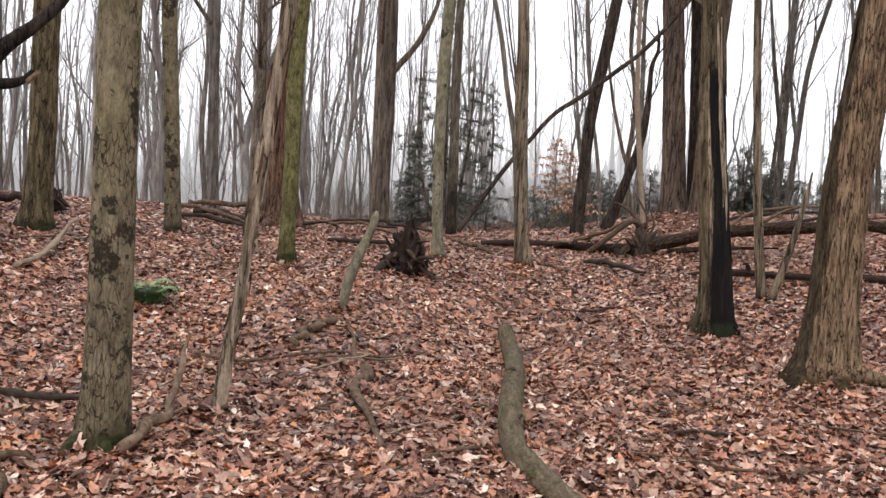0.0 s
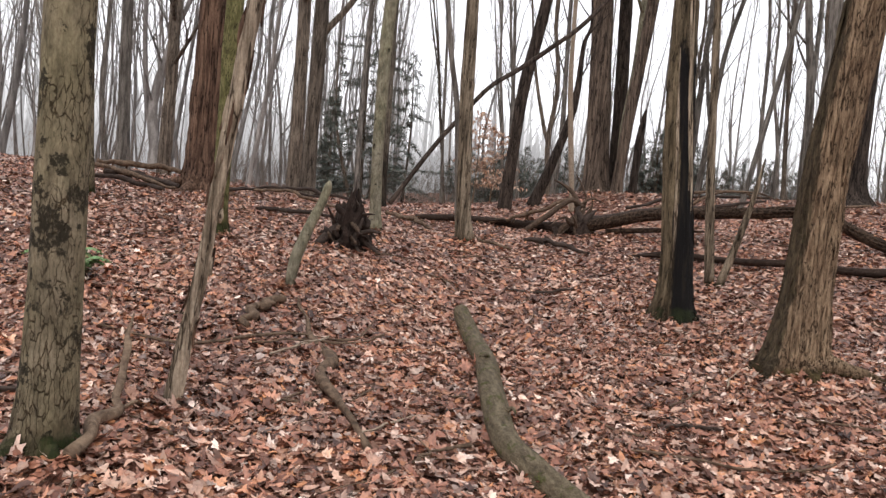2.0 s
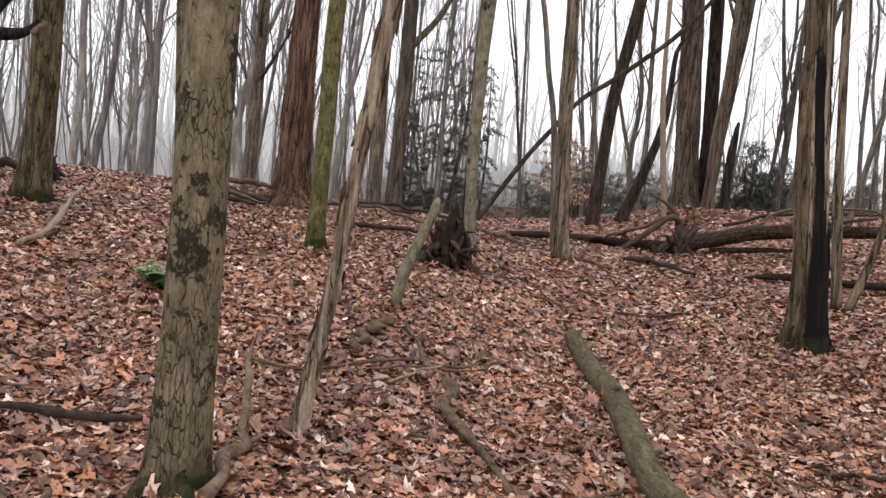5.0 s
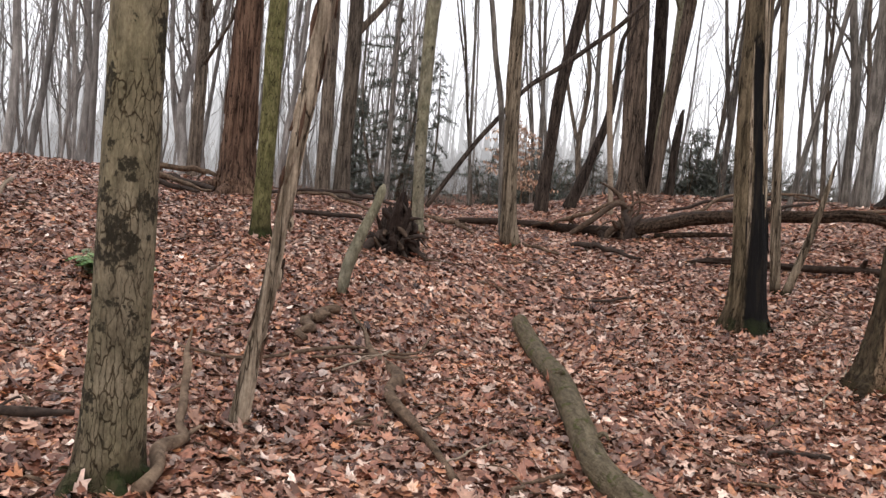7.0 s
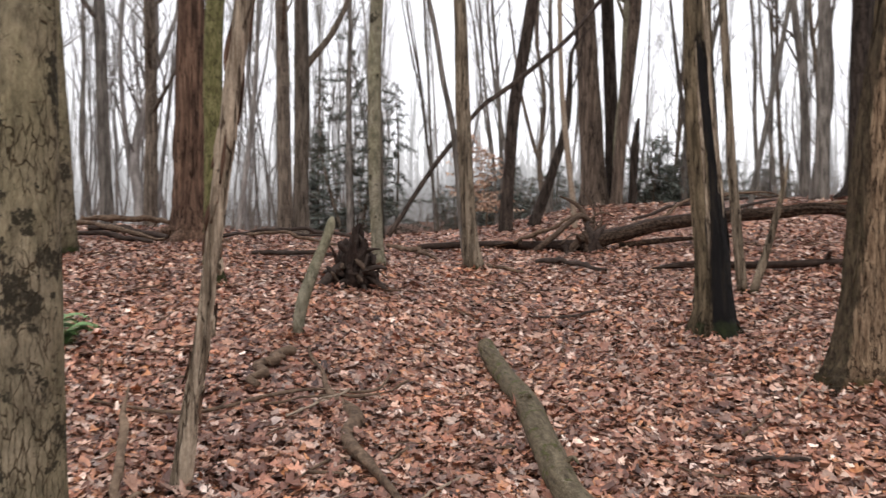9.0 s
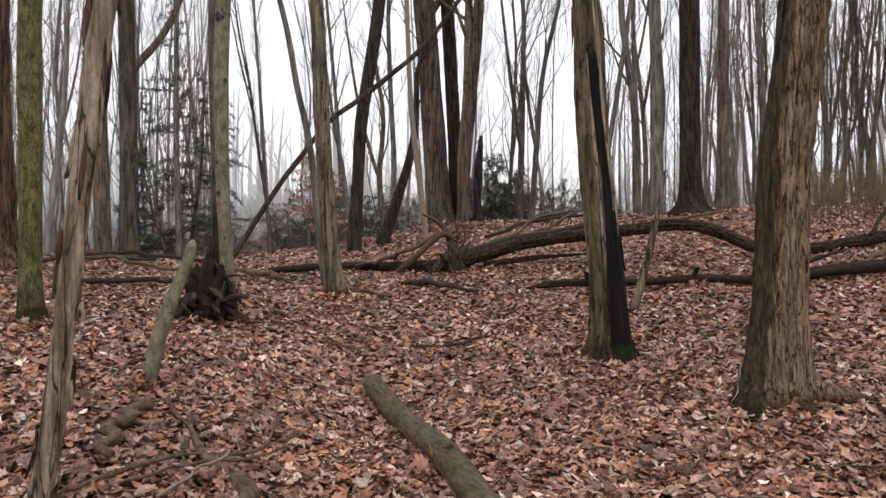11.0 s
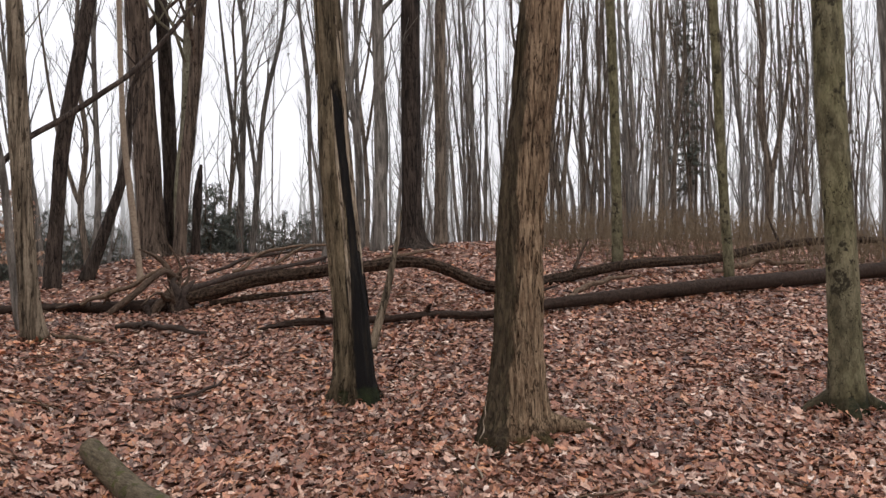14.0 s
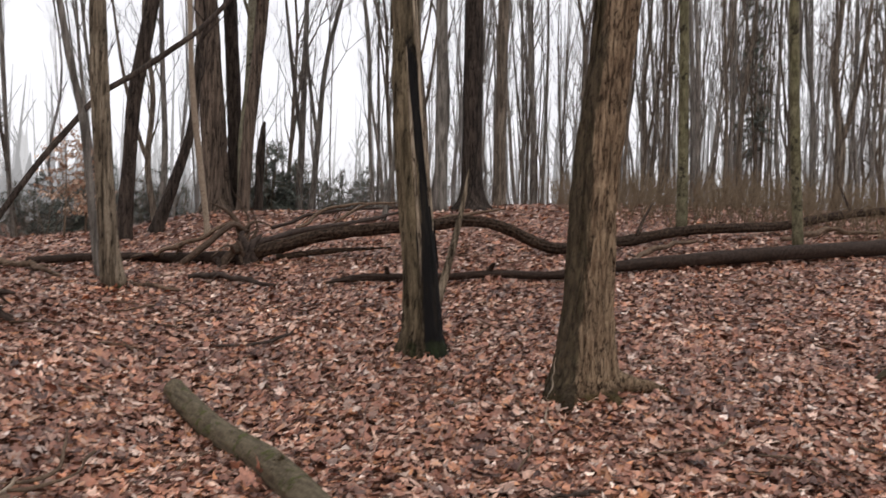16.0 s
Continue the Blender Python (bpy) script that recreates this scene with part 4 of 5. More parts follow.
def leafy_beech(x, y, height, seed):
    rng = random.Random(seed)
    root = new("beech_sapling")
    root.location = (x, y, ground_z(x, y) - 0.02)
    tagged(root, "beech sapling still holding layers of dry orange leaves", "sapling")
    pts = [(0, 0, 0, 0.025), (0.05, 0, height * 0.5, 0.016), (0.02, 0.03, height, 0.004)]
    wood, verts, faces = [tube(pts, 6, 10)], [], []
    for k in range(34):
        z = height * (0.22 + 0.75 * k / 34)
        a = rng.uniform(0, 2 * math.pi)
        n = 0.75 * (1.1 - z / height) + 0.15
        ex, ey, ez = math.cos(a) * n, math.sin(a) * n, z + 0.08 * n
        wood.append(tube([(0.03, 0, z, 0.007), (ex * 0.5, ey * 0.5, z + 0.06 * n, 0.005), (ex, ey, ez, 0.002)], 3, 4, cap=False))
        for s in range(15):
            g = rng.uniform(0.25, 1.05)
            px, py, pz = ex * g + rng.uniform(-0.12, 0.12), ey * g + rng.uniform(-0.12, 0.12), z + (ez - z) * g + rng.uniform(-0.05, 0.02)
            q, w = rng.uniform(0, 6.28), rng.uniform(0.035, 0.055)
            c, t = math.cos(q) * w, math.sin(q) * w
            i = len(verts)
            verts += [(px - c, py - t, pz + 0.035), (px + t * 0.5, py - c * 0.5, pz + 0.012), (px + c, py + t, pz - 0.055), (px - t * 0.5, py + c * 0.5, pz - 0.006)]
            faces += [(i, i + 1, i + 2, i + 3)]
    child("stem", wood, TWIG, root)
    child("leaves", [(verts, faces)], BEECH_LEAF, root, smooth=False)


leafy_beech(2.95, 20.4, 2.6, 1)
leafy_beech(3.5, 20.9, 2.2, 2)


def brush(name, label, count, spot, seed, height=(0.5, 1.6), material=TWIG):
    """Thin bare stems that nobody could count, in one sheet of stuff."""
    rng = random.Random(seed)
    pieces = []
    for _ in range(count):
        x, y = spot(rng)
        h = rng.uniform(*height)
        z = ground_z(x, y) - 0.02
        lx, ly = rng.gauss(0, 0.32) * h, rng.gauss(0, 0.32) * h
        r = rng.uniform(0.004, 0.008)
        pieces.append(tube([(x, y, z, r), (x + lx * 0.4, y + ly * 0.4, z + h * 0.55, r * 0.8), (x + lx, y + ly, z + h, r * 0.3)], 3, 4, cap=False))
        for k in range(rng.randint(1, 3)):
            f = rng.uniform(0.3, 0.8)
            p = (x + lx * f * 0.8, y + ly * f * 0.8, z + h * f)
            pieces.append(tube([(*p, r * 0.6), (p[0] + rng.uniform(-0.25, 0.25), p[1] + rng.uniform(-0.25, 0.25), p[2] + rng.uniform(0.1, 0.35), r * 0.25)], 3, 3, cap=False))
    v, f = join(pieces)
    tagged(new(name, mesh_from(name, v, f, material)), label, "brush", kind="stuff")


def sector(a0, a1, d0, d1):
    def pick(rng):
        a, d = radians(rng.uniform(a0, a1)), rng.uniform(d0, d1)
        return -0.6 + d * math.sin(a), 1.0 + d * math.cos(a)
    return pick


brush("brush", "tangle of thin brown bare stems beyond the long log", 2900, sector(43, 80, 12.0, 22), 1, (0.2, 0.95), BRUSH_TAN)
brush("brush", "grey bare saplings and twigs deep in the wood", 900, sector(-34, 76, 22, 45), 2, (0.8, 3.2))

brush("brush", "pale misty thicket of bare shoots past the crest", 2600, sector(-8, 42, 24, 40), 3, (0.6, 2.1), BARK_FAR)

# ---- distance: rings of woodland with painted mist ----
def build_backdrop():
    """Rings of far bare trees, each coloured paler than the one before to paint in the mist."""
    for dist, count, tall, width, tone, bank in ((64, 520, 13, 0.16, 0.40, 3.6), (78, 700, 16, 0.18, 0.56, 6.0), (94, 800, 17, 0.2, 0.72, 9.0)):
        m, n, l, b = shader("painted_mist_wood", 1.0, 0.0)
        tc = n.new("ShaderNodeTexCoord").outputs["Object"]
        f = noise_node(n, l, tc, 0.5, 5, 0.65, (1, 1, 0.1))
        # tone sets how much mist is painted in; the faint glow carries it
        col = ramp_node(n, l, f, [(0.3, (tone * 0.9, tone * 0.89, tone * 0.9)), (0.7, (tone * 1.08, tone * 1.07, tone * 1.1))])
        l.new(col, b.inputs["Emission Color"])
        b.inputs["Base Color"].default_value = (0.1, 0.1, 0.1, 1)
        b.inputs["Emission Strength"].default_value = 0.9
        rng = random.Random(dist)
        verts, faces = [], []
        for i in range(count):
            a = 2 * math.pi * (i + rng.random()) / count
            d = dist + rng.uniform(-4, 4)
            if 6 < math.degrees(a) < 38 and rng.random() > 0.45:
                continue
            w, h, lean = width * rng.uniform(0.5, 1.4), tall * rng.uniform(0.55, 1.1), rng.uniform(-0.8, 0.8)
            cx, cy, tx, ty = d * math.sin(a), d * math.cos(a), math.cos(a), -math.sin(a)
            z, k = ground_z(cx, cy) - 1, len(verts)
            for f, g in ((0, 1), (0.5, 0.7), (1, 0.1)):
                for side in (-1, 1):
                    o = side * w * g + lean * f * f
                    verts.append((cx + tx * o, cy + ty * o, z + h * f))
            faces += [(k, k + 1, k + 3, k + 2), (k + 2, k + 3, k + 5, k + 4)]
            for _ in range(3):
                f = rng.uniform(0.3, 0.8)
                s, o = rng.uniform(-1.6, 1.6), lean * f * f
                k = len(verts)
                for u, e, t in ((0, h * f, 0.06), (s, h * f + abs(s) * 1.6 + 0.5, 0.02)):
                    verts += [(cx + tx * (o + u - t), cy + ty * (o + u - t), z + e), (cx + tx * (o + u + t), cy + ty * (o + u + t), z + e)]
                faces.append((k, k + 1, k + 3, k + 2))
        # solid ragged band for the far thicket and the mist over it
        ring, k = 2400, len(verts)
        for i in range(ring):
            a = 2 * math.pi * i / ring
            x, y = (dist + 4.5) * math.sin(a), (dist + 4.5) * math.cos(a)
            z = ground_z(x, y)
            low = 1 - 0.7 * max(0.0, min(1.0, (math.degrees(a) - 16) / 14)) * (a < 2.2)
            h = low * bank * (0.55 + 0.5 * noise.noise(Vector((math.sin(a) * 3, math.cos(a) * 3, dist)))) + low * bank * (0.12 * noise.noise(Vector((math.sin(a) * 60, math.cos(a) * 60, dist))) + 0.75 * rng.random() ** 2.2)
            verts += [(x, y, z - 3), (x, y, z + max(0.3, h))]
        for i in range(ring):
            q = (i + 1) % ring
            faces.append((k + 2 * i, k + 2 * q, k + 2 * q + 1, k + 2 * i + 1))
        tagged(new("backdrop", mesh_from("backdrop", verts, faces, m)), "line of distant bare woodland with mist painted into its pale glow", "backdrop", kind="structure")


build_backdrop()


# ---- fallen logs, limbs and sticks ----
def lying(name, label, category, points, material, sides=14, rings=50, ridge=0.006, knots=0.0, lift=None, seed=1.0, stubs=()):
    """A log or stick along (x, y, z or height above ground, radius) points. lift: if given, points hold heights above the floor."""
    pts = [(x, y, ground_z(x, y) + z if lift is not None else z, r) for x, y, z, r in points]
    base = Vector(pts[0][:3])
    root = new(name)
    root.location = base
    tagged(root, label, category)
    loc = [(x - base.x, y - base.y, z - base.z, r) for x, y, z, r in pts]
    child("stem", [tube(loc, sides, rings, ridge, 0.0, knots, seed)], material, root)
    for sx, sy, sz, ex, ey, ez, r in stubs:
        a = (sx - base.x, sy - base.y, ground_z(sx, sy) + sz - base.z)
        e = (ex - base.x, ey - base.y, ground_z(ex, ey) + ez - base.z)
        mid = tuple((p + q) / 2 + 0.02 for p, q in zip(a, e))
        child("side_branch", [tube([(*a, r), (*mid, r * 0.75), (*e, r * 0.3)], 7, 10, ridge * 0.4)], material, root)
    return root


lying("fallen_limb", "thick curved fallen limb, grey-green with moss, on the leaves", "log",
      [(0.575, 6.64, 0.085, 0.062), (0.585, 6.45, 0.085, 0.068), (0.595, 6.0, 0.08, 0.073), (0.52, 5.2, 0.07, 0.072), (0.43, 4.5, 0.065, 0.07), (0.40, 4.0, 0.06, 0.067), (0.45, 3.62, 0.055, 0.065), (0.62, 3.2, 0.05, 0.06), (0.9, 2.75, 0.05, 0.05)],
      LOG_NEAR, 36, 140, 0.0015, knots=0.006, lift=True, seed=4, stubs=((0.50, 5.05, 0.12, 0.44, 5.0, 0.165, 0.02), (0.42, 4.2, 0.11, 0.47, 4.12, 0.145, 0.016)))
lying("fallen_tree", "long arched fallen trunk with rough dark bark", "log",
      [(2.62, 10.5, 1.30, 0.061), (2.95, 10.25, 1.40, 0.075), (3.47, 9.89, 1.57, 0.073), (4.04, 9.49, 1.65, 0.069), (4.52, 9.15, 1.70, 0.067), (4.85, 8.93, 1.74, 0.066), (5.12, 8.73, 1.69, 0.066), (5.39, 8.54, 1.55, 0.067), (5.61, 8.39, 1.44, 0.067), (6.01, 8.31, 1.43, 0.069), (6.61, 8.19, 1.49, 0.069), (7.84, 7.94, 1.66, 0.065), (9.48, 7.6, 1.73, 0.065), (10.47, 7.4, 1.87, 0.061), (11.71, 7.15, 1.98, 0.061), (14.05, 6.68, 2.02, 0.054)],
      LOG_BARK, 36, 240, 0.022, seed=2, stubs=((3.0, 10.2, 0.05, 4.2, 9.6, 0.10, 0.04), (6.9, 8.1, 0.15, 7.5, 8.3, 0.5, 0.03), (11.0, 7.3, 0.3, 11.6, 7.8, 0.8, 0.03)))
lying("fallen_log", "long straight dark wet log lying on the leaves", "log",
      [(2.80, 8.76, 0.03, 0.015), (3.22, 8.66, 0.07, 0.037), (3.74, 8.13, 0.07, 0.038), (4.22, 7.82, 0.075, 0.040), (4.82, 7.53, 0.08, 0.044), (5.45, 7.31, 0.09, 0.058), (6.47, 7.01, 0.11, 0.073), (7.67, 6.63, 0.13, 0.087), (9.13, 6.25, 0.14, 0.098), (11.08, 5.76, 0.15, 0.107), (13.5, 5.1, 0.16, 0.111)],
      LOG_WET, 28, 160, 0.008, lift=True, seed=5, stubs=((3.4, 8.5, 0.1, 3.3, 8.4, 0.2, 0.03), (4.2, 7.84, 0.1, 4.15, 7.7, 0.21, 0.03), (5.0, 7.5, 0.12, 5.7, 7.35, 0.26, 0.03)))
lying("fallen_log", "dark fallen trunk lying against the torn roots", "log",
      [(0.6, 11.3, 0.05, 0.04), (1.18, 11.22, 0.07, 0.049), (1.77, 11.0, 0.07, 0.055), (2.13, 10.75, 0.075, 0.07), (2.62, 10.45, 0.08, 0.075)], LOG_WET, 18, 60, 0.008, lift=True, seed=7,
      stubs=((2.4, 10.5, 0.06, 2.36, 10.3, -0.02, 0.05), (1.9, 10.9, 0.1, 1.5, 10.6, 0.14, 0.03)))
lying("leaning_trunk", "thin dark fallen trunk propped slantwise among trees", "dead tree",
      [(0.30, 12.5, 0.10, 0.040), (0.95, 12.7, 1.05, 0.039), (1.33, 12.85, 1.54, 0.038), (1.80, 13.0, 2.07, 0.038), (2.30, 13.2, 2.44, 0.041), (2.85, 13.3, 2.82, 0.039), (3.45, 13.45, 3.30, 0.037), (4.2, 13.6, 4.1, 0.034), (5.0, 13.8, 5.2, 0.024)], BARK_DARK, 12, 60, 0.003, lift=True, seed=3)

for label, mat, pts in (
    ("short dark curved stick on the leaves", WOOD_STICK, [(-1.02, 5.43, 0.03, 0.026), (-0.98, 5.81, 0.05, 0.034), (-0.85, 6.1, 0.06, 0.036)]),
    ("forked grey dead branch lying on the leaves", WOOD_STICK, [(-0.72, 6.2, 0.06, 0.010), (-0.67, 5.95, 0.03, 0.013), (-0.59, 5.66, 0.035, 0.016), (-0.56, 5.3, 0.03, 0.032), (-0.49, 4.98, 0.045, 0.04), (-0.50, 4.62, 0.03, 0.038), (-0.43, 4.35, 0.03, 0.032), (-0.35, 4.1, 0.03, 0.026), (-0.27, 3.82, 0.015, 0.022)]),
    ("long thin brown twig across the leaves", WOOD_STICK, [(-1.81, 5.15, 0.02, 0.008), (-1.39, 5.08, 0.03, 0.010), (-1.1, 5.21, 0.03, 0.010), (-0.71, 5.45, 0.035, 0.011), (-0.47, 5.44, 0.05, 0.010), (-0.27, 5.63, 0.05, 0.009), (-0.14, 6.05, 0.05, 0.007)]),
    ("thin bleached twig on the leaves", WOOD_PALE, [(-0.81, 4.97, 0.03, 0.008), (-0.65, 5.2, 0.05, 0.009), (-0.47, 5.44, 0.07, 0.008)]),
    ("tan broken branch lying by the grey trunk", WOOD_TAN, [(-1.38, 3.45, 0.02, 0.036), (-1.40, 3.72, 0.05, 0.03), (-1.36, 3.95, 0.05, 0.024), (-1.43, 4.15, 0.07, 0.022), (-1.43, 4.36, 0.13, 0.019), (-1.50, 4.54, 0.21, 0.013), (-1.49, 4.64, 0.28, 0.004)]),
    ("dark crooked stick at the foot of a trunk", WOOD_DARK, [(-2.5, 3.8, 0.03, 0.016), (-2.27, 3.98, 0.05, 0.019), (-2.06, 3.94, 0.04, 0.021), (-1.81, 4.04, 0.035, 0.014)]),
    ("short brown stick on the leaves", WOOD_STICK, [(-0.09, 3.69, 0.015, 0.009), (0.06, 3.83, 0.03, 0.010), (0.24, 3.98, 0.02, 0.010)]),
    ("thin bleached twig on the leaves", WOOD_PALE, [(-0.31, 3.91, 0.02, 0.006), (-0.18, 4.04, 0.03, 0.006), (0.0, 4.25, 0.02, 0.007)]),
    ("brown branch half sunk in the leaves", WOOD_STICK, [(0.2, 11.3, 0.03, 0.031), (0.45, 10.7, 0.05, 0.034), (0.72, 10.15, 0.03, 0.028)]),
    ("dark branch half sunk in the leaves", WOOD_DARK, [(1.88, 9.87, 0.03, 0.034), (2.08, 9.5, 0.05, 0.037), (2.41, 9.01, 0.03, 0.022)]),
    ("brown stick on the leaves", WOOD_STICK, [(1.23, 9.77, 0.02, 0.02), (1.40, 9.5, 0.04, 0.021), (1.56, 9.27, 0.02, 0.018)]),
    ("dark stick lying flat on the leaves", WOOD_DARK, [(1.3, 4.3, 0.02, 0.010), (1.47, 4.25, 0.03, 0.012), (1.62, 4.22, 0.02, 0.010)]),
    ("dark fallen branch on the bank", WOOD_DARK, [(-1.45, 10.25, 0.03, 0.026), (-1.02, 10.28, 0.06, 0.029), (-0.55, 10.31, 0.04, 0.024)]),
    ("dark fallen branch along the crest", WOOD_DARK, [(-1.6, 12.6, 0.08, 0.026), (-0.9, 12.5, 0.14, 0.03), (-0.1, 12.2, 0.06, 0.024)]),
    ("dead branch slanting on the bank", WOOD_PALE, [(-3.67, 6.73, 0.03, 0.028), (-3.72, 7.39, 0.08, 0.031), (-4.02, 8.5, 0.18, 0.026)]),
    ("dark log end lying on the crest", WOOD_DARK, [(-6.2, 9.3, 0.16, 0.06), (-5.6, 9.6, 0.17, 0.06), (-5.0, 9.8, 0.16, 0.055)]),
    ("dark log beside the red-barked tree", WOOD_DARK, [(-3.7, 11.5, 0.10, 0.045), (-3.1, 11.35, 0.12, 0.05), (-2.6, 11.1, 0.08, 0.04)]),
    ("grey log beside the red-barked tree", WOOD_STICK, [(-4.0, 12.3, 0.16, 0.045), (-3.4, 12.4, 0.20, 0.05), (-2.8, 12.5, 0.14, 0.04)]),
    ("dark branch lying along the crest", WOOD_DARK, [(-3.9, 11.0, 0.05, 0.03), (-3.2, 10.9, 0.07, 0.034), (-2.7, 10.75, 0.05, 0.022)]),
    ("grey branch on the heap by the red-barked tree", WOOD_STICK, [(-3.9, 11.7, 0.16, 0.034), (-3.2, 11.2, 0.12, 0.036), (-2.6, 10.9, 0.06, 0.02)]),
    ("thin grey stick on the crest", WOOD_STICK, [(-1.7, 11.6, 0.12, 0.022), (-1.1, 11.4, 0.14, 0.024), (-0.5, 11.0, 0.08, 0.016)]),
    ("dark branch with its end raised on the crest", WOOD_DARK, [(-2.0, 11.2, 0.10, 0.026), (-1.5, 11.8, 0.16, 0.026), (-0.7, 12.2, 0.10, 0.018)]),
    ("brown stick by the roots", WOOD_STICK, [(1.6, 10.95, 0.05, 0.03), (2.1, 10.6, 0.24, 0.03), (2.6, 10.5, 0.48, 0.024)]),
    ("long dark branch behind the arched trunk", WOOD_DARK, [(2.9, 11.0, 0.10, 0.045), (4.0, 11.5, 0.14, 0.045), (5.4, 11.9, 0.16, 0.035), (6.4, 12.3, 0.2, 0.02)]),
    ("grey dead branch with bent side twigs on the mound", WOOD_STICK, [(4.7, 12.9, 0.06, 0.026), (5.3, 13.1, 0.26, 0.028), (6.0, 13.0, 0.34, 0.02), (6.6, 12.7, 0.2, 0.01)]),
    ("thin grey dead branch arching over the leaves", WOOD_STICK, [(5.0, 12.6, 0.05, 0.022), (5.6, 12.5, 0.3, 0.026), (6.3, 12.4, 0.32, 0.014), (6.9, 12.5, 0.1, 0.008)]),
    ("grey forked branch lying behind the arched trunk", WOOD_STICK, [(5.6, 11.4, 0.04, 0.03), (6.4, 11.3, 0.1, 0.03), (7.3, 11.0, 0.18, 0.018)]),
    ("dark branch lying on the mound", WOOD_DARK, [(4.4, 13.2, 0.1, 0.03), (5.6, 13.6, 0.2, 0.03), (7.2, 13.5, 0.16, 0.02)]),
    ("grey branch beside the long log", WOOD_STICK, [(5.9, 7.4, 0.1, 0.035), (6.5, 7.5, 0.14, 0.034), (7.4, 7.6, 0.1, 0.02)]),
    ("grey branch beyond the long log", WOOD_STICK, [(8.8, 7.2, 0.1, 0.04), (9.8, 7.0, 0.16, 0.04), (11.0, 6.9, 0.1, 0.03)]),
    ("thin bent twig against the large trunk", WOOD_PALE, [(1.95, 4.8, 0.02, 0.006), (2.1, 5.0, 0.05, 0.007), (2.28, 5.12, 0.16, 0.006), (2.33, 5.15, 0.28, 0.004)]),
    ("thick brown branch end on the leaves", WOOD_STICK, [(-2.6, 3.25, 0.03, 0.05), (-2.05, 3.22, 0.04, 0.05), (-1.75, 3.0, 0.03, 0.045), (-1.6, 2.75, 0.0, 0.03)]),
    ("thin dark twig crossing a fallen branch", WOOD_STICK, [(-0.95, 5.2, 0.03, 0.008), (-0.6, 5.32, 0.05, 0.009), (-0.3, 5.42, 0.06, 0.008), (-0.1, 5.75, 0.05, 0.006)]),
    ("brown twig on the leaves by the fallen limb", WOOD_STICK, [(1.0, 3.9, 0.02, 0.008), (1.5, 3.75, 0.03, 0.009), (2.0, 3.8, 0.02, 0.007)]),
    ("short brown twig on the leaves", WOOD_STICK, [(2.1, 4.3, 0.02, 0.007), (2.5, 4.2, 0.03, 0.008), (2.8, 4.25, 0.02, 0.006)]),
    ("dark twig half sunk in the leaves", WOOD_DARK, [(1.1, 7.3, 0.02, 0.010), (1.5, 7.2, 0.03, 0.012), (1.8, 7.35, 0.02, 0.008)]),
    ("thin twig on the leaves", WOOD_STICK, [(1.5, 4.6, 0.02, 0.006), (1.75, 4.75, 0.03, 0.006), (1.95, 5.05, 0.02, 0.005)]),
):
    stick_rng = random.Random(int(abs(pts[0][0] * 1000) + abs(pts[0][1] * 100)))
    crooked = [(x + stick_rng.uniform(-1, 1) * (r + 0.006), y + stick_rng.uniform(-1, 1) * (r + 0.006), max(0.008, z + 0.014 + stick_rng.uniform(-0.5, 0.5) * r), r * stick_rng.uniform(0.75, 1.1)) for x, y, z, r in spline(pts, 11)]
    side = []
    for _ in range(0 if pts[1][3] <= 0.008 else 1 if pts[1][3] < 0.025 else 3):
        q = crooked[stick_rng.randint(2, 8)]
        side += [(q[0], q[1], q[2], q[0] + stick_rng.uniform(-0.18, 0.18), q[1] + stick_rng.uniform(0.05, 0.2), 0.05, q[3] * 0.5)]
    lying("stick", label, "stick", crooked, mat, 9, 52, 0.004 + pts[len(pts) // 2][3] * 0.12, lift=True, seed=pts[0][0] * 7, stubs=side)

# a short broken sapling, bent over
tree(-0.80, 6.52, 1, [(0, -0.02, 0.032), (0.0, 0.12, 0.041), (0.03, 0.27, 0.043), (0.08, 0.42, 0.041), (0.13, 0.55, 0.036), (0.19, 0.69, 0.033), (0.23, 0.82, 0.029), (0.24, 0.87, 0.012)], BARK_PALE, "short broken-off leaning stump with green bark", "tree_stump", "stump", top=0.5, crown=False, sides=20, rings=50, ridge=0.004, lobes=0.01, girth=1.05)


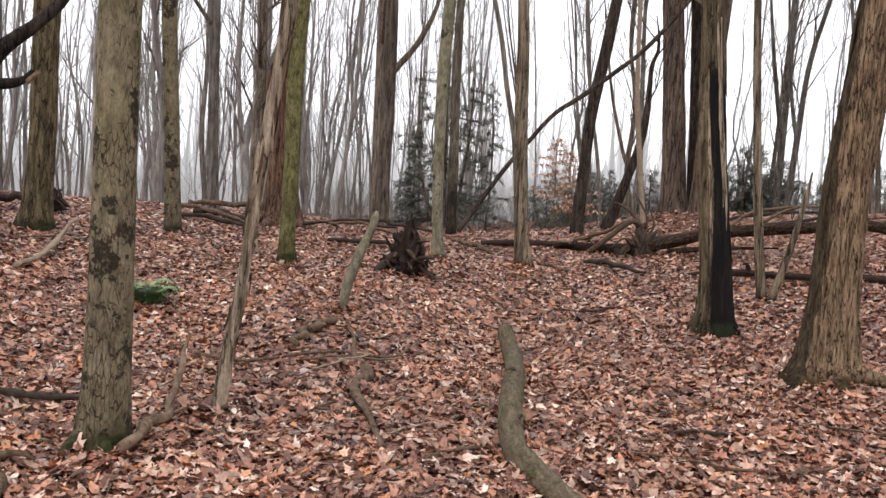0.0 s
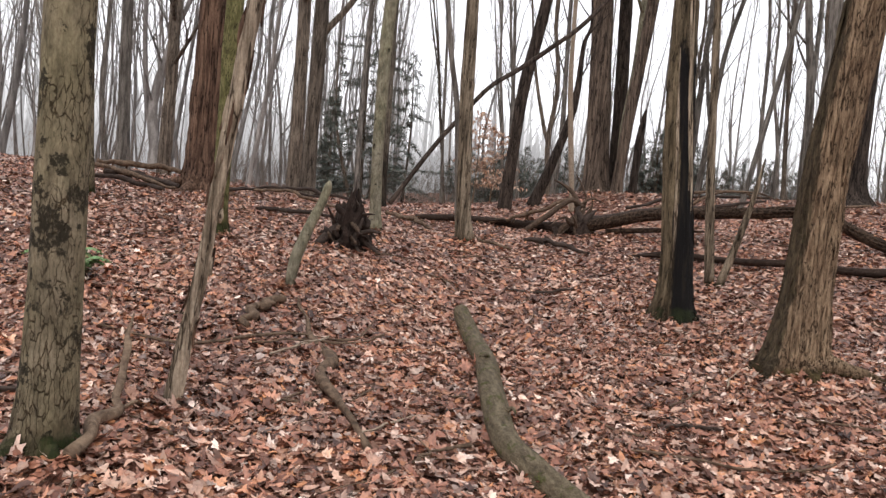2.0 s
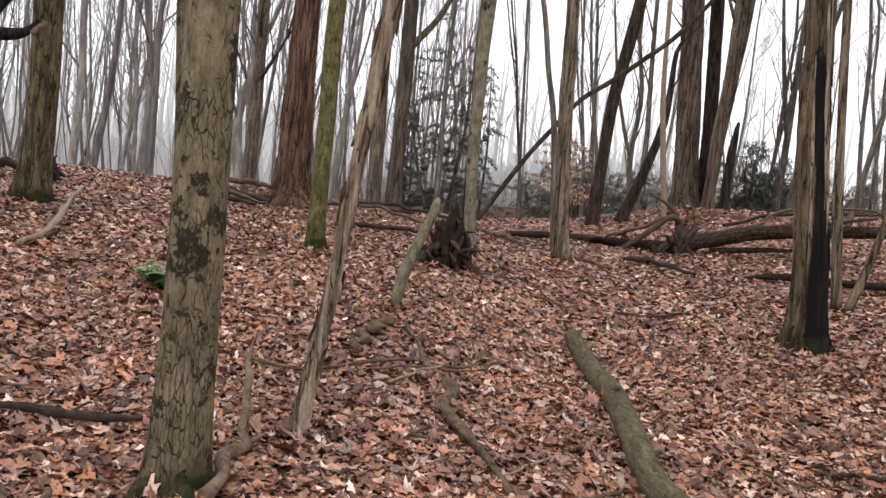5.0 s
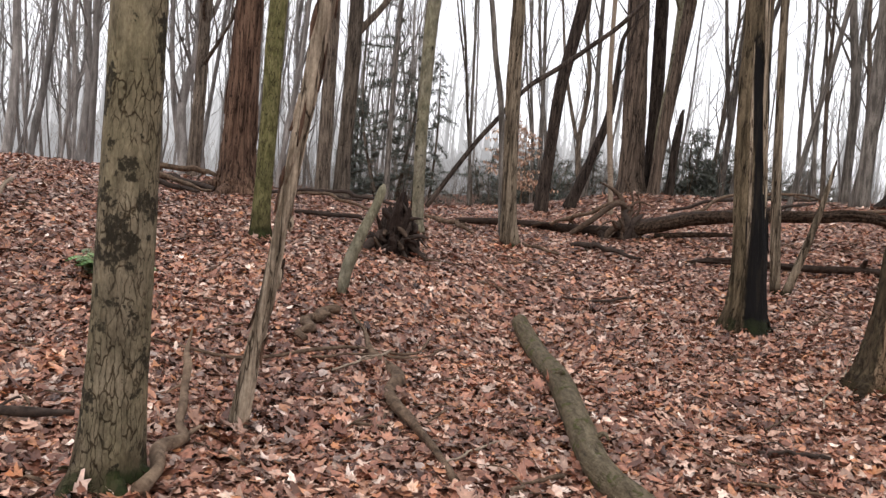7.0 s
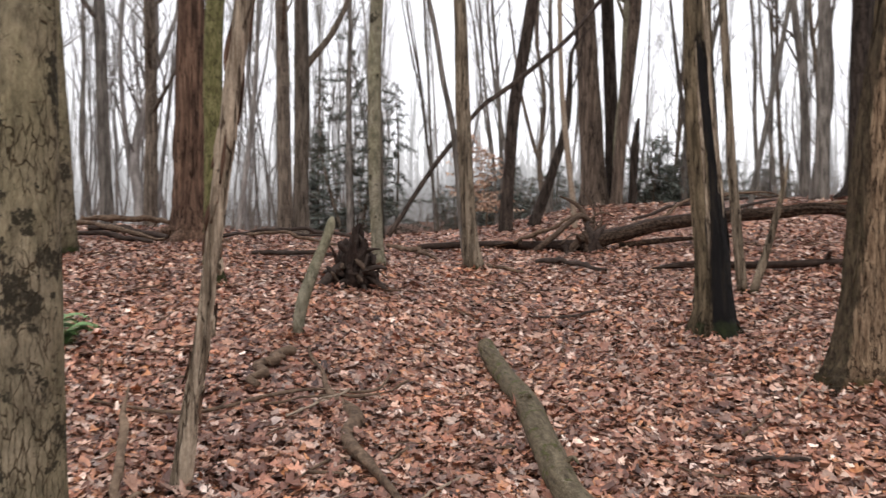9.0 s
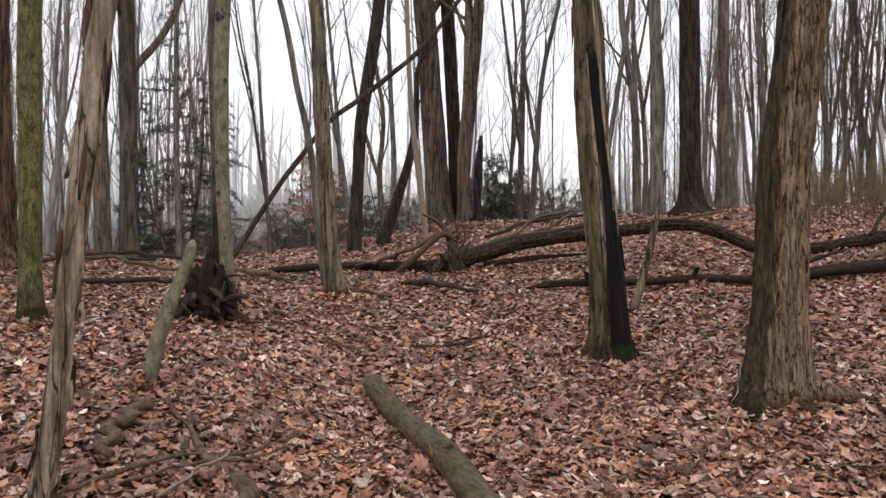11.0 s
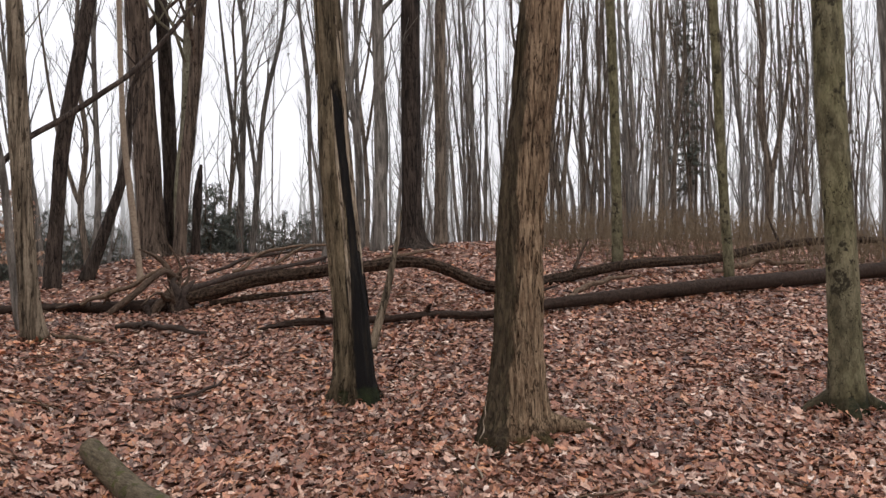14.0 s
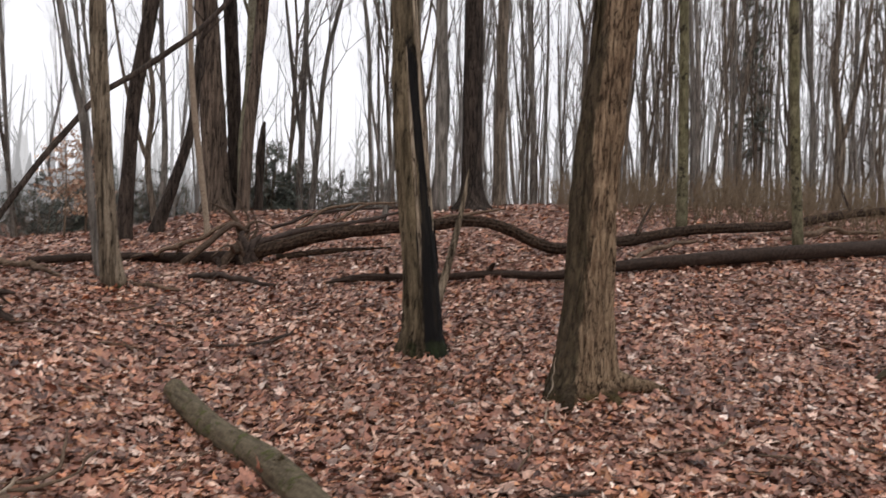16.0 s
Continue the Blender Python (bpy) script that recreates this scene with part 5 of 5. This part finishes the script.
# ---- torn-up roots ----
def root_mass(x, y, size, label, seed, roots, material, lean=0.0):
    rng = random.Random(seed)
    root = new("uprooted_stump")
    root.location = (x, y, ground_z(x, y) - 0.03)
    tagged(root, label, "stump")
    bm = bmesh.new()
    bmesh.ops.create_icosphere(bm, subdivisions=4, radius=1.0)
    for v in bm.verts:
        k = 1 + 0.7 * noise.noise(v.co * 1.9 + Vector((seed, 0, 0))) + 0.5 * noise.noise(v.co * 5 + Vector((0, seed, 0)))
        v.co = Vector((v.co.x * size[0] * k, v.co.y * size[1] * k, max(0.0, v.co.z * 0.5 + 0.42) * size[2] * k))
        v.co.x = v.co.x * (1.25 - 0.9 * v.co.z / size[2] * 0.8) + lean * v.co.z
    me = bpy.data.meshes.new("soil_core")
    bm.to_mesh(me)
    bm.free()
    me.materials.append(SOIL_ROOT)
    core = new("soil_core", me)
    core.parent = root
    for k in range(roots):
        a = rng.uniform(0, 2 * math.pi)
        r = rng.uniform(0.012, 0.034)
        if k % 2:
            q = math.sqrt(rng.random()) * 1.3
            p = Vector((math.cos(a) * size[0] * q, math.sin(a) * size[1] * q, rng.uniform(0.0, 0.12)))
            d = Vector((-p.x * 1.5 + rng.uniform(-0.5, 0.5), -p.y * 1.5 + rng.uniform(-0.4, 0.4), rng.uniform(0.5, 1.2))).normalized()
            step = rng.uniform(0.5, 1.15) * size[2] / 3.2
        else:
            h = rng.uniform(0.02, 0.75) * size[2]
            p = Vector((math.cos(a) * size[0] * 0.7 + lean * h, math.sin(a) * size[1] * 0.7, h))
            d = Vector((math.cos(a), math.sin(a) * 0.8, rng.uniform(-1.2, 0.3))).normalized()
            step = rng.uniform(0.04, 0.10)
        pts = [(*p, r)]
        for s in range(3):
            d = (d + Vector((rng.uniform(-0.3, 0.3), rng.uniform(-0.3, 0.3), rng.uniform(-0.35, 0.2)))).normalized()
            p = p + d * step
            p.z = max(p.z, 0.015)
            pts.append((*p, r * (0.9, 0.7, 0.3)[s]))
        child("root", [tube(pts, 7, 12, 0.006, seed=k)], material, root)
    return root


stump = root_mass(-0.40, 8.15, (0.19, 0.14, 0.54), "uprooted stump of black tangled roots and soil", 3, 22, WOOD_DARK, 0.10)
slab_rng = random.Random(12)
for k in range(46):
    # split blocks of rotten wood at all angles under a ragged peak
    h = slab_rng.uniform(0.03, 0.5)
    wide = 0.37 * (1 - h / 0.6)
    p = Vector((slab_rng.uniform(-1, 0.8) * wide + h * 0.2, slab_rng.uniform(-1, 0.6) * wide * 0.7, h))
    d = Vector((slab_rng.uniform(-1, 1), slab_rng.uniform(-0.5, 0.5), slab_rng.uniform(-0.7, 0.8))).normalized()
    n, q = slab_rng.uniform(0.06, 0.16), slab_rng.uniform(0.016, 0.038)
    side = Vector((slab_rng.uniform(-0.03, 0.03), slab_rng.uniform(-0.03, 0.03), slab_rng.uniform(-0.02, 0.03)))
    ends = [p - d * n * 0.6, p - d * n * 0.2 + side, p + d * n * 0.3 + side * 0.6, p + d * n * 0.7]
    child("slab", [tube([(e.x, e.y, max(e.z, 0.02), q * f) for e, f in zip(ends, (0.7, 1.0, 0.8, 0.25))], 5, 9, 0.012, seed=k * 2.3)], (SOIL_ROOT, WOOD_DARK, SOIL_ROOT, WOOD_ROOT)[k % 4], stump)
for ang, far in ((-25, 0.36), (-150, 0.34), (200, 0.34)):
    a = radians(ang)
    child("root", [tube([(math.cos(a) * far * f, math.sin(a) * far * f * 0.8, h, q) for f, h, q in ((0.2, 0.26, 0.05), (0.55, 0.17, 0.045), (0.85, 0.07, 0.036), (1.1, 0.02, 0.012))], 9, 20, 0.01, seed=ang)], WOOD_DARK, stump)
root_mass(-5.05, 10.1, (0.12, 0.10, 0.30), "dark torn root clump at the end of a log", 5, 24, WOOD_DARK)
rm = root_mass(2.68, 10.42, (0.11, 0.10, 0.30), "torn root plate of the fallen trunk with splintered roots", 8, 14, WOOD_ROOT)


def splinter(pts, material=WOOD_ROOT):
    z = ground_z(2.68, 10.42) - 0.03
    child("root", [tube([(x - 2.68, y - 10.42, h - z, r) for x, y, h, r in pts], 8, 20, 0.008, seed=pts[0][0] * 9)], material, rm)


splinter([(2.82, 10.47, 1.30, 0.05), (2.72, 10.49, 1.50, 0.052), (2.63, 10.5, 1.74, 0.034), (2.50, 10.52, 1.86, 0.022), (2.34, 10.54, 1.93, 0.008)])
splinter([(2.74, 10.46, 1.40, 0.024), (2.77, 10.44, 1.70, 0.018), (2.70, 10.47, 1.90, 0.012), (2.58, 10.5, 2.10, 0.004)])
splinter([(2.02, 10.6, 1.22, 0.034), (2.28, 10.5, 1.44, 0.038), (2.46, 10.47, 1.60, 0.036), (2.60, 10.45, 1.68, 0.034), (2.74, 10.43, 1.60, 0.03)])
splinter([(2.66, 10.38, 1.20, 0.085), (2.72, 10.37, 1.40, 0.075), (2.66, 10.41, 1.54, 0.04), (2.74, 10.44, 1.64, 0.012)], WOOD_DARK)
splinter([(2.80, 10.36, 1.22, 0.07), (2.76, 10.36, 1.42, 0.06), (2.86, 10.38, 1.52, 0.03), (2.92, 10.4, 1.58, 0.01)], WOOD_DARK)
splinter([(2.42, 10.44, 1.20, 0.05), (2.52, 10.40, 1.34, 0.045), (2.66, 10.38, 1.44, 0.03)])
splinter([(2.54, 10.45, 1.28, 0.04), (2.63, 10.43, 1.46, 0.032), (2.85, 10.42, 1.62, 0.008)])
splinter([(2.86, 10.36, 1.28, 0.04), (2.95, 10.33, 1.44, 0.028), (3.12, 10.28, 1.50, 0.008)])
splinter([(2.78, 10.44, 1.45, 0.03), (2.86, 10.42, 1.64, 0.018), (2.80, 10.4, 1.84, 0.006)])
splinter([(2.62, 10.40, 1.40, 0.02), (2.45, 10.34, 1.44, 0.014), (2.26, 10.3, 1.32, 0.008)])
splinter([(2.70, 10.44, 1.62, 0.022), (2.84, 10.4, 1.72, 0.014), (3.02, 10.36, 1.66, 0.006)])
splinter([(2.66, 10.36, 1.30, 0.035), (2.60, 10.28, 1.42, 0.02), (2.48, 10.24, 1.55, 0.006)])


# ---- the fern ----
def fern(x, y, seed):
    rng = random.Random(seed)
    root = new("fern")
    root.location = (x, y, ground_z(x, y))
    tagged(root, "low green fern among the brown leaves", "fern")
    for k in range(13):
        a = rng.uniform(0, 2 * math.pi)
        n = rng.uniform(0.16, 0.32)
        verts, faces = [], []
        for s in range(14):
            g = s / 13
            px, py, pz = math.cos(a) * n * g, math.sin(a) * n * g, 0.02 + 0.15 * math.sin(g * 2.2) * n / 0.26
            w = 0.13 * (1 - g) ** 0.7 * min(1, g * 6 + 0.2)
            for side in (-1, 1):
                b2 = a + side * 1.25
                ex, ey = px + math.cos(b2) * w, py + math.sin(b2) * w
                hx, hy = math.cos(a) * 0.016, math.sin(a) * 0.016
                i = len(verts)
                verts += [(px - hx, py - hy, pz), (px + hx, py + hy, pz), (ex + hx * 0.4, ey + hy * 0.4, pz - 0.012), (ex - hx * 0.6, ey - hy * 0.6, pz - 0.012)]
                faces.append((i, i + 1, i + 2, i + 3))
        child("frond", [(verts, faces)], FERN_LEAF, root, smooth=False)


fern(-2.43, 6.32, 2)
fern(-2.31, 6.22, 5)


# ---- fallen leaves ----
def leaf_outline(kind):
    if kind == "oak":
        half = [(0.0, 0.02), (0.12, 0.12), (0.2, 0.06), (0.34, 0.21), (0.44, 0.09), (0.6, 0.26), (0.7, 0.12), (0.84, 0.18), (0.93, 0.08)]
        pts = half + [(1.0, 0.0)] + [(a, -b) for a, b in reversed(half)]
    elif kind == "maple":
        half = [(0.0, 0.01), (0.08, 0.2), (0.02, 0.36), (0.26, 0.27), (0.36, 0.52), (0.5, 0.44), (0.52, 0.2), (0.74, 0.24), (0.8, 0.1)]
        pts = half + [(1.0, 0.0)] + [(a, -b) for a, b in reversed(half)]
    elif kind == "oval":
        half = [(0.0, 0.01), (0.2, 0.17), (0.5, 0.24), (0.8, 0.14)]
        pts = half + [(1.0, 0.0)] + [(a, -b) for a, b in reversed(half)]
    else:
        pts = [(0.0, 0.0), (0.25, 0.28), (0.7, 0.24), (1.0, 0.0), (0.65, -0.28), (0.25, -0.2)]
    p = np.array(pts)
    return p - (0.5, 0)


def scatter(name, label, count, d0, d1, a0, a1, kinds, size, seed, lift=0.026, tilt=0.3, spots=None):
    """Leaves over a stretch of the floor, curled and tipped at random, in one mesh. spots: (x, y, radius) of feet that they drift against."""
    rng = np.random.default_rng(seed)
    all_v, loops, starts, at, lp = [], [], [], 0, 0
    for kind, share in kinds:
        o = leaf_outline(kind)
        n, k = int(count * share), len(o)
        a = np.radians(rng.uniform(a0, a1, n))
        d = np.sqrt(rng.uniform(d0**2, d1**2, n))
        cx, cy = -0.6 + d * np.sin(a), 1.0 + d * np.cos(a)
        heap = np.zeros(n)
        if spots:
            foot = np.array(spots)[rng.integers(0, len(spots), n)]
            turn, out = rng.uniform(0, 2 * np.pi, n), rng.exponential(0.3, n)
            far = foot[:, 2] * 0.92 + out * 0.22
            cx, cy = foot[:, 0] + far * np.cos(turn), foot[:, 1] + far * np.sin(turn)
            heap = 0.045 * np.exp(-out * 2.5) * rng.random(n)
        s = size * np.clip(rng.lognormal(0, 0.3, n), 0.4, 1.45)
        spin = rng.uniform(0, 2 * np.pi, n)
        wide = rng.uniform(0.75, 1.25, n)
        curl, fold = rng.normal(0.15, 0.6, n), rng.normal(0.12, 0.38, n)
        tx, ty = rng.normal(0, tilt, n), rng.normal(0, tilt, n)
        tpl = np.vstack([o, [[0.0, 0.0]]])
        u = tpl[None, :, 0] * np.ones((n, 1))
        v = tpl[None, :, 1] * wide[:, None]
        jag = 1 + rng.normal(0, 0.07, u.shape)
        u, v = u * jag, v * jag
        w = curl[:, None] * u * u + fold[:, None] * np.abs(v) + rng.normal(0, 0.03, u.shape)
        w = w + tx[:, None] * u + ty[:, None] * v
        c, q = np.cos(spin)[:, None], np.sin(spin)[:, None]
        x = cx[:, None] + s[:, None] * (c * u - q * v)
        y = cy[:, None] + s[:, None] * (q * u + c * v)
        z = ground_grid(x, y) + np.maximum(s[:, None] * w + rng.uniform(0.004, lift, n)[:, None], 0.002) + heap[:, None]
        all_v.append(np.stack([x, y, z], 2).reshape(-1, 3))
        i = np.arange(k)
        tri = np.stack([i, (i + 1) % k, np.full(k, k)], 1)[None] + (at + np.arange(n) * (k + 1))[:, None, None]
        loops.append(tri.reshape(-1, 3))
        at += n * (k + 1)
    verts, tris = np.concatenate(all_v), np.concatenate(loops)
    me = bpy.data.meshes.new(name)
    me.vertices.add(len(verts))
    me.vertices.foreach_set("co", verts.astype(np.float32).ravel())
    me.loops.add(tris.size)
    me.loops.foreach_set("vertex_index", tris.astype(np.int32).ravel())
    me.polygons.add(len(tris))
    me.polygons.foreach_set("loop_start", np.arange(0, tris.size, 3, dtype=np.int32))
    me.materials.append(LITTER)
    me.update()
    me.validate()
    return tagged(new(name, me), label, "leaves", kind="stuff")


def floor_twigs(count, seed):
    rng = random.Random(seed)
    pieces = []
    for _ in range(count):
        a, d = radians(rng.uniform(-48, 80)), math.sqrt(rng.uniform(1.5**2, 11**2))
        x, y = -0.6 + d * math.sin(a), 1.0 + d * math.cos(a)
        q, n, r = rng.uniform(0, 6.28), rng.uniform(0.08, 0.45), rng.uniform(0.002, 0.006)
        pts = []
        for f in (-0.5, -0.15, 0.2, 0.5):
            px, py = x + math.cos(q) * n * f + rng.uniform(-0.02, 0.02), y + math.sin(q) * n * f + rng.uniform(-0.02, 0.02)
            pts.append((px, py, ground_z(px, py) + rng.uniform(0.02, 0.05), r * (1.1 - f)))
        pieces.append(tube(pts, 5, 7))
    v, f = join(pieces)
    tagged(new("twig_litter", mesh_from("twig_litter", v, f, WOOD_STICK)), "small brown twigs strewn over the fallen leaves", "twigs", kind="stuff")


floor_twigs(420, 4)
MIX = (("oak", 0.30), ("maple", 0.26), ("oval", 0.26), ("simple", 0.18))
scatter("leaf_litter", "wet brown oak and maple leaves covering the near ground", 72000, 1.8, 6.5, -50, 85, MIX, 0.054, 1, lift=0.034, tilt=0.22)
scatter("leaf_litter", "brown fallen leaves covering the rising bank", 104000, 6.5, 12.5, -48, 82, (("maple", 0.06), ("oval", 0.24), ("simple", 0.7)), 0.056, 2, lift=0.03, tilt=0.22)
scatter("leaf_litter", "brown fallen leaves on the crest and beyond", 64000, 12.5, 26, -42, 78, (("simple", 1.0),), 0.08, 3, lift=0.035, tilt=0.25)
scatter("leaf_litter", "brown fallen leaves strewn behind and beside the path", 26000, 0.15, 9.0, 85, 310, (("simple", 1.0),), 0.075, 5)
scatter("leaf_litter", "brown fallen leaves strewn under the path", 5600, 0.1, 1.9, -55, 90, (("maple", 0.4), ("oval", 0.6)), 0.06, 6, tilt=0.22)
FEET = [(-1.55, 3.55, 0.15), (-1.19, 4.17, 0.06), (2.61, 5.19, 0.25), (2.30, 6.41, 0.16), (4.64, 4.00, 0.16), (-1.645, 8.29, 0.12), (1.05, 9.6, 0.11), (-0.02, 9.75, 0.09), (-0.40, 8.15, 0.3), (-0.80, 6.52, 0.05)]
FEET += [(0.595, 6.0, 0.07), (0.52, 5.2, 0.07), (0.43, 4.5, 0.07), (0.45, 3.62, 0.065), (-0.5, 4.7, 0.05), (-0.52, 5.2, 0.04), (4.2, 7.82, 0.06), (6.4, 7.0, 0.08), (7.7, 6.6, 0.1)]
scatter("leaf_litter", "brown leaves drifted against tree feet and fallen wood", 3000, 1, 2, 0, 1, (("oak", 0.3), ("maple", 0.3), ("oval", 0.4)), 0.055, 8, lift=0.03, tilt=0.4, spots=FEET)
